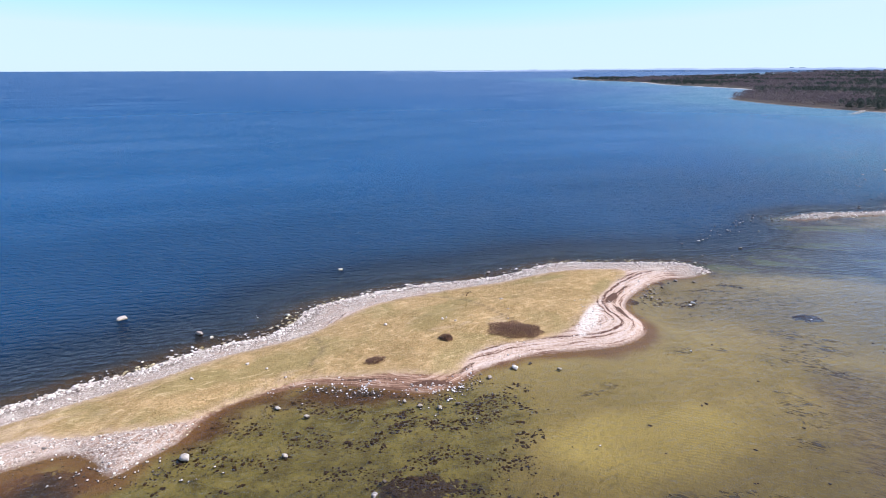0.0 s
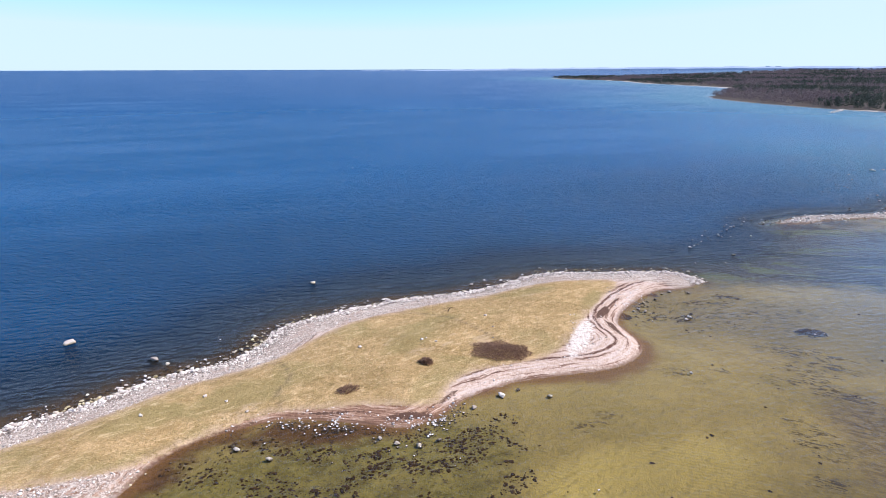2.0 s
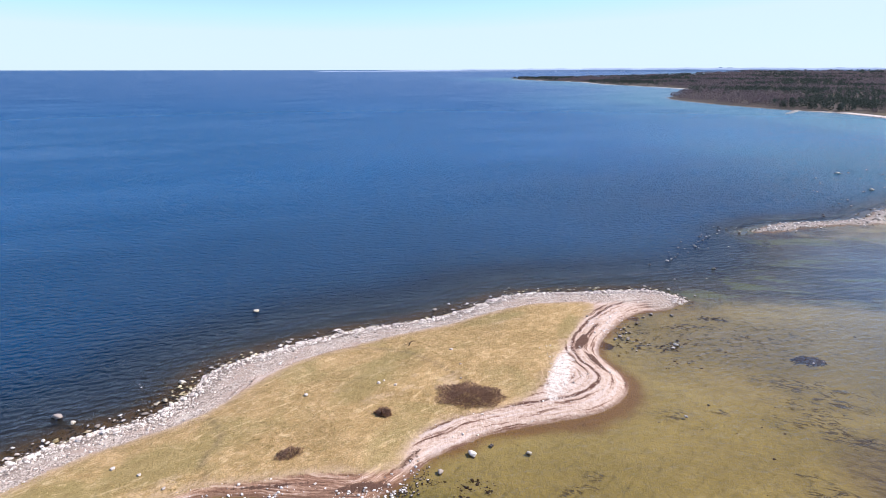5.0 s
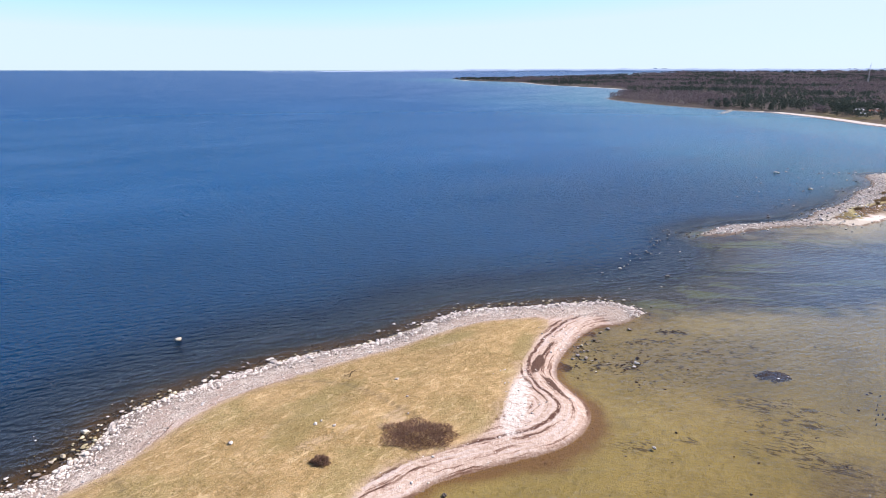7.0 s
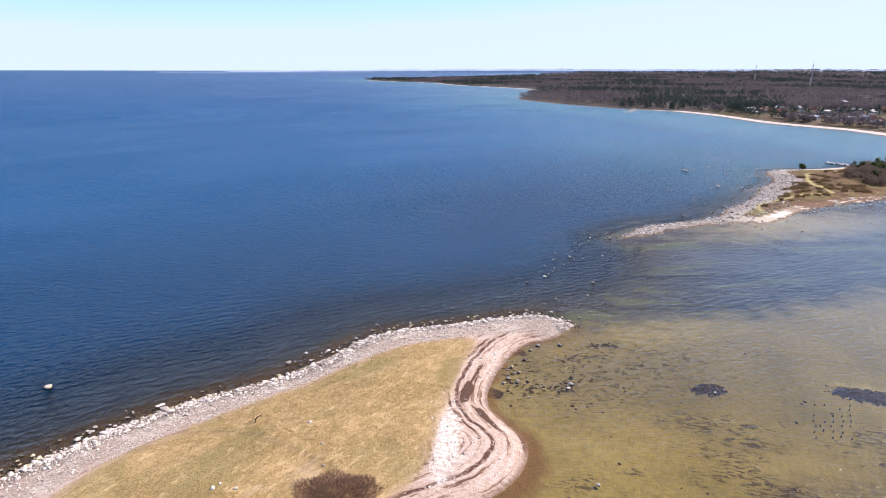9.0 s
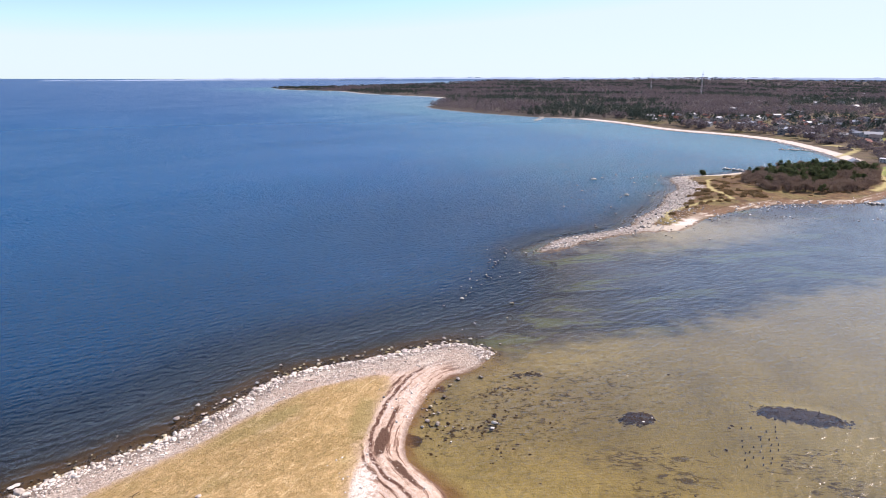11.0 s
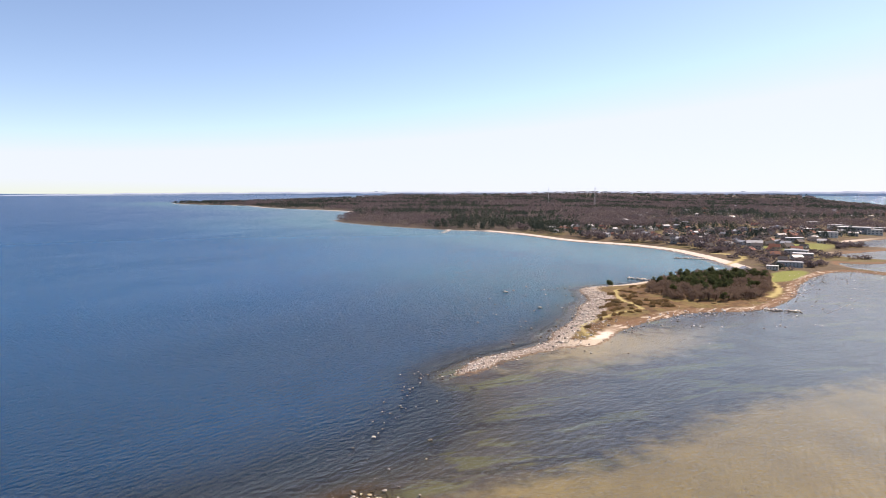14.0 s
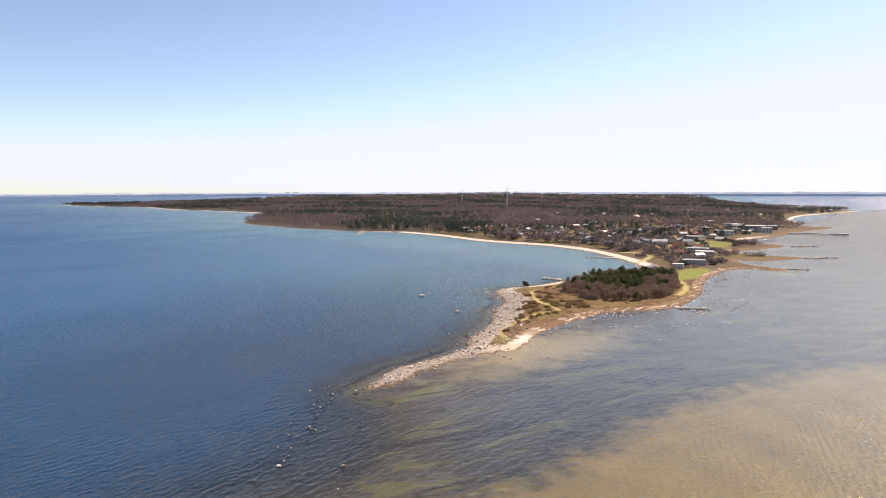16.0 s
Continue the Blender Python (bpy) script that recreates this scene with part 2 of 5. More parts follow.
stony = M.math("MAXIMUM", seaward, M.math("MULTIPLY", M.attr("rough"), M.step(n_fine, 0.34, 0.56)))
sand = M.mix(stony, sand, gravel)
wet = M.step(M.math("ADD", d_isl, M.math("MULTIPLY", n_fine, 0.8)), 1.4, 0.5)
sand = M.mix(M.math("MULTIPLY", wet, 0.7), sand, (0.15, 0.085, 0.048))
col = M.mix(M.step(M.math("ADD", d_isl, M.math("MULTIPLY", n_fine, 0.5)), 0.15, 0.4), bed, sand)
# last year's grass
straw = M.ramp(n_mid, [(0.25, (0.28, 0.185, 0.064)), (0.48, (0.40, 0.268, 0.104)), (0.72, (0.55, 0.375, 0.172))])
straw = M.mix(M.math("MULTIPLY", M.step(M.noise(P, 0.085, 6, 0.62, 0.4), 0.47, 0.64), 0.7), straw, M.mix(n_fine, (0.215, 0.19, 0.058), (0.34, 0.275, 0.105)))
straw = M.mix(M.math("MULTIPLY", M.step(M.noise(P, 0.7, 6, 0.7, 0.8), 0.52, 0.62), 0.45), straw, (0.58, 0.395, 0.185))
# darker green mottles, which also paint small shadows into the grass colour
straw = M.mix(M.math("MULTIPLY", M.step(M.noise(M.scale(P, (1.0, 1.6, 1), 50), 0.45, 6, 0.7, 0.6), 0.54, 0.66), 0.45), straw, (0.20, 0.165, 0.052))
straw = M.mix(M.math("MULTIPLY", M.step(n_grit, 0.55, 0.75), 0.45), straw, (0.47, 0.36, 0.19))
straw = M.mix(M.math("MULTIPLY", M.step(M.noise(P, 2.6, 6, 0.75, 0.5), 0.48, 0.66), 0.6), straw, (0.20, 0.145, 0.056))
straw = M.mix(M.math("MULTIPLY", M.step(M.noise(P, 6.5, 4, 0.75, 0.4), 0.50, 0.62), 0.5), straw, (0.22, 0.158, 0.066))
straw = M.mix(M.math("MULTIPLY", M.step(M.noise(M.scale(P, (1.0, 3.4, 1), 30), 2.2, 5, 0.7, 0.6), 0.52, 0.63), 0.55), straw, (0.66, 0.50, 0.275))
straw = M.mix(M.math("MULTIPLY", M.step(M.noise(M.scale(P, (0.5, 1.1, 1), 35), 0.16, 5, 0.6), 0.60, 0.68), 0.65), straw, (0.50, 0.37, 0.22))
straw = M.mix(M.step(M.math("ADD", d_gra, M.math("MULTIPLY", n_mid, 3.0)), 3.4, 1.2), straw, M.mix(n_fine, (0.36, 0.25, 0.135), (0.58, 0.43, 0.27)))
straw = M.mix(M.math("MULTIPLY", M.step(M.math("ADD", M.attr("damp"), M.math("MULTIPLY", M.math("SUBTRACT", M.noise(P, 0.5, 6, 0.7), 0.5), 1.2)), 0.2, 0.9), 0.75), straw, M.mix(n_fine, (0.205, 0.162, 0.056), (0.34, 0.265, 0.100)))
swath = M.noise(M.scale(P, (0.45, 1.3, 1), 38), 0.55, 7, 0.72, 1.1)
straw = M.mix(M.math("MULTIPLY", M.step(swath, 0.49, 0.41), 0.5), straw, (0.25, 0.178, 0.066))
straw = M.mix(M.math("MULTIPLY", M.step(swath, 0.55, 0.64), 0.5), straw, (0.68, 0.51, 0.27))
straw = M.mix(M.math("MULTIPLY", track, 0.5), straw, (0.10, 0.075, 0.04))
edge = M.math("ADD", d_gra, M.math("MULTIPLY", M.math("SUBTRACT", n_fine, 0.5), 1.6))
col = M.mix(M.step(edge, -0.5, 0.5), col, straw)
# mainland and wooded point
lj = M.math("ADD", d_land, M.math("MULTIPLY", M.math("SUBTRACT", n_mid, 0.5), 6.0))
soil = M.mix(M.noise(P, 0.10, 4), (0.075, 0.055, 0.036), (0.155, 0.115, 0.066))
soil = M.mix(M.step(M.noise(P, 0.02, 3), 0.5, 0.6), soil, (0.135, 0.112, 0.045))
soil = M.mix(M.math("MULTIPLY", M.step(M.noise(P, 0.03, 4), 0.57, 0.66), 0.5), soil, (0.21, 0.17, 0.095))
soil = M.mix(M.math("MULTIPLY", M.step(along.outputs[1], 560, 640), 0.85), soil, M.mix(n_big, (0.060, 0.050, 0.042), (0.10, 0.082, 0.068)))
soil = M.mix(lawn, soil, M.mix(n_mid, (0.155, 0.185, 0.036), (0.235, 0.255, 0.064)))
shore = M.mix(n_mid, (0.42, 0.355, 0.265), (0.68, 0.60, 0.48))
shore = M.mix(M.math("MULTIPLY", M.step(along.outputs[0], 385, 430), M.step(d_lag, -30, 0)), shore, M.mix(n_fine, (0.10, 0.070, 0.042), (0.24, 0.18, 0.11)))
brown = M.step(M.noise(M.scale(P, (0.25, 0.9, 1), 12), 0.55, 6, 0.7), 0.38, 0.50)
shore = M.mix(M.math("MULTIPLY", M.math("MULTIPLY", brown, M.step(d_lag, -4, 3)), M.step(along.outputs[0], 166, 186)), shore, M.mix(n_fine, (0.12, 0.066, 0.036), (0.25, 0.155, 0.088)))
shingle = M.mix(M.step(M.voronoi(P, 3.0, "Color"), 0.1, 0.9), (0.15, 0.125, 0.10), (0.48, 0.42, 0.36))
shore = M.mix(M.math("MAXIMUM", M.step(along.outputs[0], 156, 144), M.math("MULTIPLY", M.step(d_lag, 4, -4), M.step(along.outputs[0], 245, 225))), shore, shingle)
shore = M.mix(M.attr("bay"), shore, M.mix(n_mid, (0.62, 0.53, 0.45), (0.78, 0.70, 0.62)))
shore = M.mix(M.attr("dune"), shore, (0.74, 0.64, 0.55))
heath = M.ramp(M.noise(P, 0.16, 6, 0.7, 0.6), [(0.34, (0.075, 0.043, 0.022)), (0.48, (0.140, 0.082, 0.038)), (0.60, (0.195, 0.125, 0.054)), (0.72, (0.26, 0.19, 0.084))])
heath = M.mix(M.math("MULTIPLY", M.step(M.noise(P, 0.06, 5, 0.65, 0.5), 0.48, 0.60), 0.7), heath, M.mix(n_mid, (0.135, 0.112, 0.036), (0.26, 0.215, 0.075)))
heath = M.mix(M.math("MULTIPLY", M.step(M.noise(P, 0.5, 6, 0.72, 0.5), 0.52, 0.62), 0.75), heath, (0.062, 0.042, 0.022))
inland = M.mix(M.math("MAXIMUM", lawn, M.step(along.outputs[0], 335, 360)), heath, soil)
wild = M.math("MULTIPLY", M.step(along.outputs[1], 640, 700), M.step(along.outputs[1], 1400, 1200))
shore = M.mix(M.math("MULTIPLY", wild, 0.85), shore, M.mix(n_fine, (0.10, 0.075, 0.05), (0.22, 0.17, 0.12)))
wide = M.math("MULTIPLY", M.math("ADD", M.step(d_lag, 6, -2, 4.2, 7.5), M.math("MULTIPLY", M.math("MULTIPLY", M.step(d_lag, 2, -6), M.step(along.outputs[0], 240, 220)), 4.0)), M.math("SUBTRACT", 1.0, M.math("MULTIPLY", wild, 0.6)))
land = M.mix(M.step(M.math("SUBTRACT", lj, wide), -0.8, 1.4), shore, inland)
land = M.mix(M.attr("path"), land, M.mix(n_fine, (0.34, 0.29, 0.105), (0.50, 0.42, 0.19)))
land = M.mix(M.step(lj, 1.6, 0.2), land, (0.17, 0.11, 0.065))
col = M.mix(M.step(lj, -0.6, 0.6), col, land)
h = M.math("ADD", M.math("MULTIPLY", n_grit, 0.5), M.math("ADD", n_fine, M.math("MULTIPLY", M.math("MULTIPLY", cobble, seaward), 1.2)))
m_ground = M.bsdf(col, 0.92, M.bump(h, 0.22, 0.8), spec=0.2)

# Water: clear over the shallows, blue where it is deep
M = Mat("water")
P = M.pos()
depth = M.attr("depth")
w1 = M.wave(P, 103, 1.9, 6.5, 2.0)
w2 = M.wave(P, 117, 1.25, 6.0, 2.0)
w3 = M.wave(P, 92, 3.1, 8.0, 2.4)
w4 = M.noise(M.scale(P, (0.9, 1.9, 1), 13), 1.0, 4, 0.65, 0.3)
gust = M.step(M.noise(M.scale(P, (0.006, 0.02, 1), 20), 1.0, 4, 0.6), 0.3, 0.7, 0.6, 1.15)
chop = M.attr("chop")
hgt = M.math("ADD", M.math("ADD", w1, M.math("MULTIPLY", w2, 0.6)), M.math("ADD", M.math("MULTIPLY", w3, 0.9), M.math("MULTIPLY", w4, 2.2)))
hgt = M.math("MULTIPLY", M.math("MULTIPLY", hgt, gust), chop)
nrm = M.bump(hgt, 0.24, 1.0)
body = M.n("ShaderNodeBsdfDiffuse")
hue = M.ramp(M.step(depth, 0.5, 7.0), [(0.0, (0.027, 0.033, 0.045)), (0.14, (0.013, 0.021, 0.033)), (0.36, (0.004, 0.015, 0.034)), (1.0, (0.002, 0.029, 0.080))])
hue = M.mix(M.step(depth, 6.0, 18.0), hue, (0.005, 0.076, 0.208))
hue = M.mix(M.attr("teal"), hue, (0.060, 0.20, 0.27))
M.put(body.inputs["Color"], hue)
M.put(body.inputs["Normal"], nrm)
clear = M.n("ShaderNodeBsdfTransparent")
M.put(clear.inputs["Color"], M.mix(M.step(depth, 0.0, 1.2), (0.97, 0.96, 0.90), (0.94, 0.90, 0.66)))
mx = M.n("ShaderNodeMixShader")
M.put(mx.inputs[0], M.step(depth, 0.12, 2.0, 0.0, 1.0))
M.put(mx.inputs[1], clear.outputs[0])
M.put(mx.inputs[2], body.outputs[0])
gloss = M.n("ShaderNodeBsdfGlossy")
reach = M.n("ShaderNodeVectorMath")
reach.operation = "LENGTH"
M.put(reach.inputs[0], P)
M.put(gloss.inputs["Roughness"], M.math("ADD", M.math("MULTIPLY", M.step(reach.outputs["Value"], 120, 1400, 0.165, 0.40), M.math("SUBTRACT", 1.0, M.attr("still"))), M.math("MULTIPLY", M.attr("still"), 0.18)))
M.put(gloss.inputs["Normal"], nrm)
fres = M.n("ShaderNodeFresnel")
fres.inputs["IOR"].default_value = 1.33
M.put(fres.inputs["Normal"], nrm)
mx2 = M.n("ShaderNodeMixShader")
M.put(mx2.inputs[0], M.math("MINIMUM", M.math("MULTIPLY", fres.outputs[0], M.math("MAXIMUM", M.step(reach.outputs["Value"], 120, 600, 0.57, 1.06), M.math("MULTIPLY", M.attr("still"), M.step(reach.outputs["Value"], 80, 170, 0.78, 1.45)))), M.math("SUBTRACT", 0.50, M.math("MULTIPLY", M.math("MULTIPLY", M.attr("still"), M.step(reach.outputs["Value"], 330, 800)), 0.08))))
M.put(mx2.inputs[1], mx.outputs[0])
M.put(mx2.inputs[2], gloss.outputs[0])
M.put(M.out.inputs[0], mx2.outputs[0])
m_water = M.m


def stone_mat(name, lo, hi, rnd, wet=0.13, algae=0.0):
    M_ = Mat(name)
    P_ = M_.pos()
    r = M_.island() if rnd == "island" else M_.rand()
    dim = tuple(v * 0.35 for v in lo) if rnd == "island" else lo
    c = M_.ramp(r, [(0.0, dim), (0.16, lo), (0.55, tuple((p_ + q_) / 2 for p_, q_ in zip(lo, hi))), (1.0, hi)])
    c = M_.mix(M_.math("MULTIPLY", M_.step(M_.noise(P_, 5, 4, 0.65), 0.50, 0.64), 0.6), c, M_.mix(r, (0.26, 0.20, 0.155), (0.77, 0.69, 0.595)))
    c = M_.mix(M_.math("MULTIPLY", M_.step(M_.noise(P_, 14, 3), 0.55, 0.7), 0.5), c, (0.12, 0.105, 0.09))
    sep = M_.n("ShaderNodeSeparateXYZ")
    M_.put(sep.inputs[0], P_)
    if algae:
        film = M_.math("MULTIPLY", M_.step(sep.outputs[2], 0.42, 0.16), M_.step(M_.noise(P_, 0.16, 4), 0.42, 0.58))
        c = M_.mix(M_.math("MULTIPLY", film, algae), c, M_.mix(r, (0.22, 0.17, 0.045), (0.56, 0.47, 0.20)))
    c = M_.mix(M_.step(M_.math("ADD", sep.outputs[2], M_.math("MULTIPLY", M_.noise(P_, 2.5), wet)), wet, wet * 0.3), c, (0.062, 0.044, 0.026))
    return M_.bsdf(c, 0.85, M_.bump(M_.noise(P_, 9, 4), 0.05, 0.8), spec=0.25)


m_cobble = stone_mat("shore_stone", (0.56, 0.48, 0.395), (0.92, 0.84, 0.73), "island", 0.16, 0.75)
m_spit = stone_mat("spit_stone", (0.38, 0.33, 0.275), (0.92, 0.86, 0.77), "island", 0.2, 0.3)
m_white = stone_mat("bleached_stone", (0.56, 0.50, 0.44), (0.90, 0.86, 0.80), "island", 0.05)
m_dark = stone_mat("dark_boulder", (0.13, 0.105, 0.085), (0.34, 0.30, 0.27), "object", 0.4)
m_boulder = stone_mat("granite", (0.40, 0.34, 0.28), (0.72, 0.65, 0.56), "object", 0.5, 0.5)


def veg_mat(name, stops, rnd="island", patch=0.0, rough=0.9):
    M_ = Mat(name)
    P_ = M_.pos()
    r = M_.island()
    if rnd == "both":
        r = M_.math("ADD", M_.math("MULTIPLY", r, 0.6), M_.math("MULTIPLY", M_.rand(), 0.4))
    if patch:
        r = M_.math("ADD", M_.math("MULTIPLY", r, 0.5), M_.math("MULTIPLY", M_.step(M_.noise(P_, patch, 3), 0.3, 0.7), 0.5))
    c = M_.ramp(r, stops)
    c = M_.mix(M_.math("MULTIPLY", M_.noise(P_, 1.3, 4), 0.3), c, (0.06, 0.048, 0.03))
    M_.bsdf(c, rough, spec=0.1)
    body_ = M_.out.inputs[0].links[0].from_socket
    thin = M_.n("ShaderNodeBsdfTranslucent")
    M_.put(thin.inputs["Color"], c)
    both = M_.n("ShaderNodeMixShader")
    M_.put(both.inputs[0], 0.4)
    M_.put(both.inputs[1], body_)
    M_.put(both.inputs[2], thin.outputs[0])
    M_.put(M_.out.inputs[0], both.outputs[0])
    return M_.m


m_needle = veg_mat("pine_needles", [(0.0, (0.06, 0.082, 0.036)), (0.6, (0.11, 0.135, 0.058)), (1.0, (0.17, 0.18, 0.08))], "both")
m_twig = veg_mat("bare_twigs", [(0.0, (0.17, 0.122, 0.098)), (0.5, (0.25, 0.182, 0.142)), (1.0, (0.33, 0.262, 0.185))], "both")
m_shrub = veg_mat("shrub_twigs", [(0.0, (0.25, 0.15, 0.10)), (0.6, (0.36, 0.225, 0.15)), (1.0, (0.44, 0.31, 0.21))])
m_heather = veg_mat("heather", [(0.0, (0.20, 0.14, 0.07)), (0.6, (0.30, 0.21, 0.105)), (1.0, (0.40, 0.30, 0.15))])
m_bark = veg_mat("bark", [(0.0, (0.10, 0.07, 0.05)), (1.0, (0.17, 0.12, 0.085))])
# both canopy colours are paled and blued, standing for haze over distance
m_conif = veg_mat("conifer_canopy", [(0.0, (0.038, 0.060, 0.056)), (0.6, (0.060, 0.084, 0.070)), (1.0, (0.085, 0.106, 0.082))], patch=0.01)
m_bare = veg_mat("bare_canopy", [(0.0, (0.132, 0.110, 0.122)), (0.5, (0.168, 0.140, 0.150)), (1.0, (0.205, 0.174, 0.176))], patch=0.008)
m_straw = veg_mat("dry_grass", [(0.0, (0.36, 0.265, 0.10)), (0.4, (0.48, 0.365, 0.15)), (0.75, (0.60, 0.46, 0.21)), (1.0, (0.74, 0.58, 0.31))], patch=0.25)
m_weed = veg_mat("bladder_wrack", [(0.0, (0.050, 0.027, 0.012)), (1.0, (0.115, 0.070, 0.032))])


def plain_mat(name, lo, hi, rough=0.8, metal=0.0, scale=1.5):
    M_ = Mat(name)
    P_ = M_.obj()
    c = M_.mix(M_.rand(), lo, hi)
    c = M_.mix(M_.math("MULTIPLY", M_.step(M_.noise(P_, scale, 5), 0.45, 0.7), 0.35), c, tuple(v * 0.6 for v in lo))
    return M_.bsdf(c, rough, M_.bump(M_.noise(P_, scale * 6, 3), 0.01, 0.4), metal=metal)


m_wall_w = plain_mat("white_render", (0.28, 0.26, 0.23), (0.76, 0.70, 0.61))
m_wall_c = plain_mat("painted_boards", (0.20, 0.14, 0.09), (0.62, 0.52, 0.38))
m_wall_g = plain_mat("grey_render", (0.28, 0.27, 0.25), (0.50, 0.48, 0.45))
m_roof_d = plain_mat("dark_roof", (0.045, 0.043, 0.045), (0.12, 0.105, 0.10))
m_roof_r = plain_mat("red_roof", (0.20, 0.070, 0.045), (0.26, 0.11, 0.07))
m_roof_l = plain_mat("pale_metal_roof", (0.15, 0.16, 0.175), (0.55, 0.56, 0.57), 0.5)
m_brick = plain_mat("chimney_brick", (0.22, 0.10, 0.07), (0.28, 0.15, 0.10))
m_steel = plain_mat("mast_steel", (0.55, 0.55, 0.57), (0.62, 0.62, 0.64), 0.6, 0.2)
m_wood = plain_mat("weathered_wood", (0.13, 0.10, 0.075), (0.20, 0.16, 0.12))
M = Mat("window_glass")
m_glass = M.bsdf(M.mix(M.rand(), (0.02, 0.025, 0.03), (0.05, 0.06, 0.07)), 0.08, spec=0.6)
M = Mat("distant_walls")
m_pale = M.bsdf((0.75, 0.75, 0.75), 0.9)
# haze over the far shore, put in as pale blue colour and faint glow
M = Mat("hazed_distant_woods")
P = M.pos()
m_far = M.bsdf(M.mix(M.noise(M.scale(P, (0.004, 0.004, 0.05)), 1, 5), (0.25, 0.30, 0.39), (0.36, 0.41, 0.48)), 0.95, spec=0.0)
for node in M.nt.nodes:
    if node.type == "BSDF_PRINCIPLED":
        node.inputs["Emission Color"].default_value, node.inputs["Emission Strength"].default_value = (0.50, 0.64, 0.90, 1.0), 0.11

# ---------------- the lie of the land ----------------
SEA_SHORE = [(-118, 22), (-112, 36), (-90, 56), (-61, 78.3), (-53, 85.5), (-47, 90), (-40.7, 96.8), (-32.6, 102), (-29.2, 105.2), (-27.1, 111.3), (-25.6, 116),
             (-20.8, 120.4), (-13.7, 125.2), (-6.7, 129.1), (0.3, 131.6), (8.5, 133.8), (16.5, 138.6), (23.6, 143.8), (30, 145.9), (40, 145.7), (51, 145.8),
             (57, 145), (60, 141.5), (60.4, 138)]
LAGOON_SHORE = [(54.5, 134.2), (49.4, 133.3), (45, 130.2), (40.5, 125.2), (37.5, 121), (35.6, 116.5), (36, 112.5), (36.8, 108.5), (36, 104.5), (33, 100.6),
                (28.5, 98), (24, 97), (18, 95.6), (13, 94.2), (10, 92.2), (6.6, 90.3), (3.9, 87.3), (1, 84.3), (-2.5, 82.5), (-8.6, 83.8), (-15.4, 85),
                (-19.5, 85), (-24, 82.9), (-27, 81.2), (-30, 78.5), (-32, 74.5), (-33.2, 70), (-35.9, 66), (-38.2, 63), (-42, 66.3), (-46, 67.2),
                (-51.4, 63.8), (-75, 45), (-100, 22)]
GRASS_EDGE = [(-100, 33), (-75, 57), (-56.6, 72.5), (-47, 81), (-41, 86), (-34.6, 92.8), (-26.8, 98.2), (-22.4, 102), (-19, 107.4), (-12.5, 115.8), (-5.4, 120.2),
              (2.7, 124.6), (11.8, 128.8), (18.4, 132.6), (26, 136.2), (32.6, 137.4), (41, 135.9), (35.6, 127.4), (32.2, 121.6), (29.2, 116.2), (26.7, 111.5),
              (24.3, 106.4), (20.5, 101.8), (16, 99.5), (10.3, 97.8), (7, 96), (4, 92.5), (2, 88), (-2.5, 86.8), (-7.2, 87.4), (-12.3, 86.9), (-19, 86.5),
              (-23.5, 84.4), (-27, 81.7), (-30, 79), (-32.7, 75.5), (-36, 73), (-41.6, 70.9), (-48.2, 69.9), (-54, 68.4), (-75, 48), (-95, 28)]
POINT_NORTH = [(104, 190.5), (111, 195.5), (119, 200), (131, 200.5), (147, 203), (152, 206), (157, 211), (173, 219.5), (187, 229), (199, 240), (214, 249), (222, 258),
               (229, 268), (236, 274), (248, 275), (262, 271.5), (282, 272.5), (316, 272.5), (345, 274), (367, 276), (376, 284), (397, 310), (419, 343),
               (437, 376), (446, 419), (442, 450), (440, 492), (458, 567), (462, 640), (445, 677), (428, 750), (418, 824), (417, 918), (432, 990)]
FAR_NORTH = [(470, 1050), (540, 1160), (650, 1381), (635, 1462), (632, 1581), (609, 1666), (598, 1816), (625, 2100), (563, 2250), (518, 2450), (515, 2690),
             (640, 2800), (900, 2950), (1500, 3350), (2600, 4200), (4200, 5600), (6200, 6600)]
EAST_SHORE = [(6600, 3200), (4800, 2500), (3500, 1750), (2100, 900), (1800, 600), (1747, 537), (1346, 522), (1123, 462), (1000, 402), (930, 400), (922, 344), (800, 345), (730, 330),
              (644, 332), (600, 310), (594, 276), (511, 286), (496, 266), (500, 240), (496, 231), (458, 246), (454, 258), (440, 250), (428, 236), (421, 214),
              (409, 215), (411, 231), (395, 236), (378, 234), (357, 229), (335, 222), (314, 213), (300, 206), (282, 200.5), (258, 195.5), (243, 198.7), (230, 206.5),
              (215, 207), (194, 205), (178, 200.8), (168, 195.5), (163, 193.3), (158, 192), (150, 194.5), (142, 195.2), (130, 194.3), (120, 192), (111, 188.5)]
LAGOON = [(-400, -60), (-150, 5), (-100, 28), (-61, 72), (-30, 92), (-10, 110), (30, 130), (58, 140), (80, 163), (104, 191), (150, 200), (240, 240), (420, 262), (700, 330),
          (1500, 520), (6000, 600), (6000, -6000), (-6000, -6000), (-6000, -400)]
SAND_BED = [(61, 137), (72, 136), (87, 135), (98, 134), (116, 135.5), (135, 136), (157, 136), (180, 132), (203, 127), (219, 119), (224, 108), (235, 60), (300, -300), (-400, -300), (-400, -60),
            (-150, 14), (-66, 82), (-20, 104), (20, 112), (40, 130)]


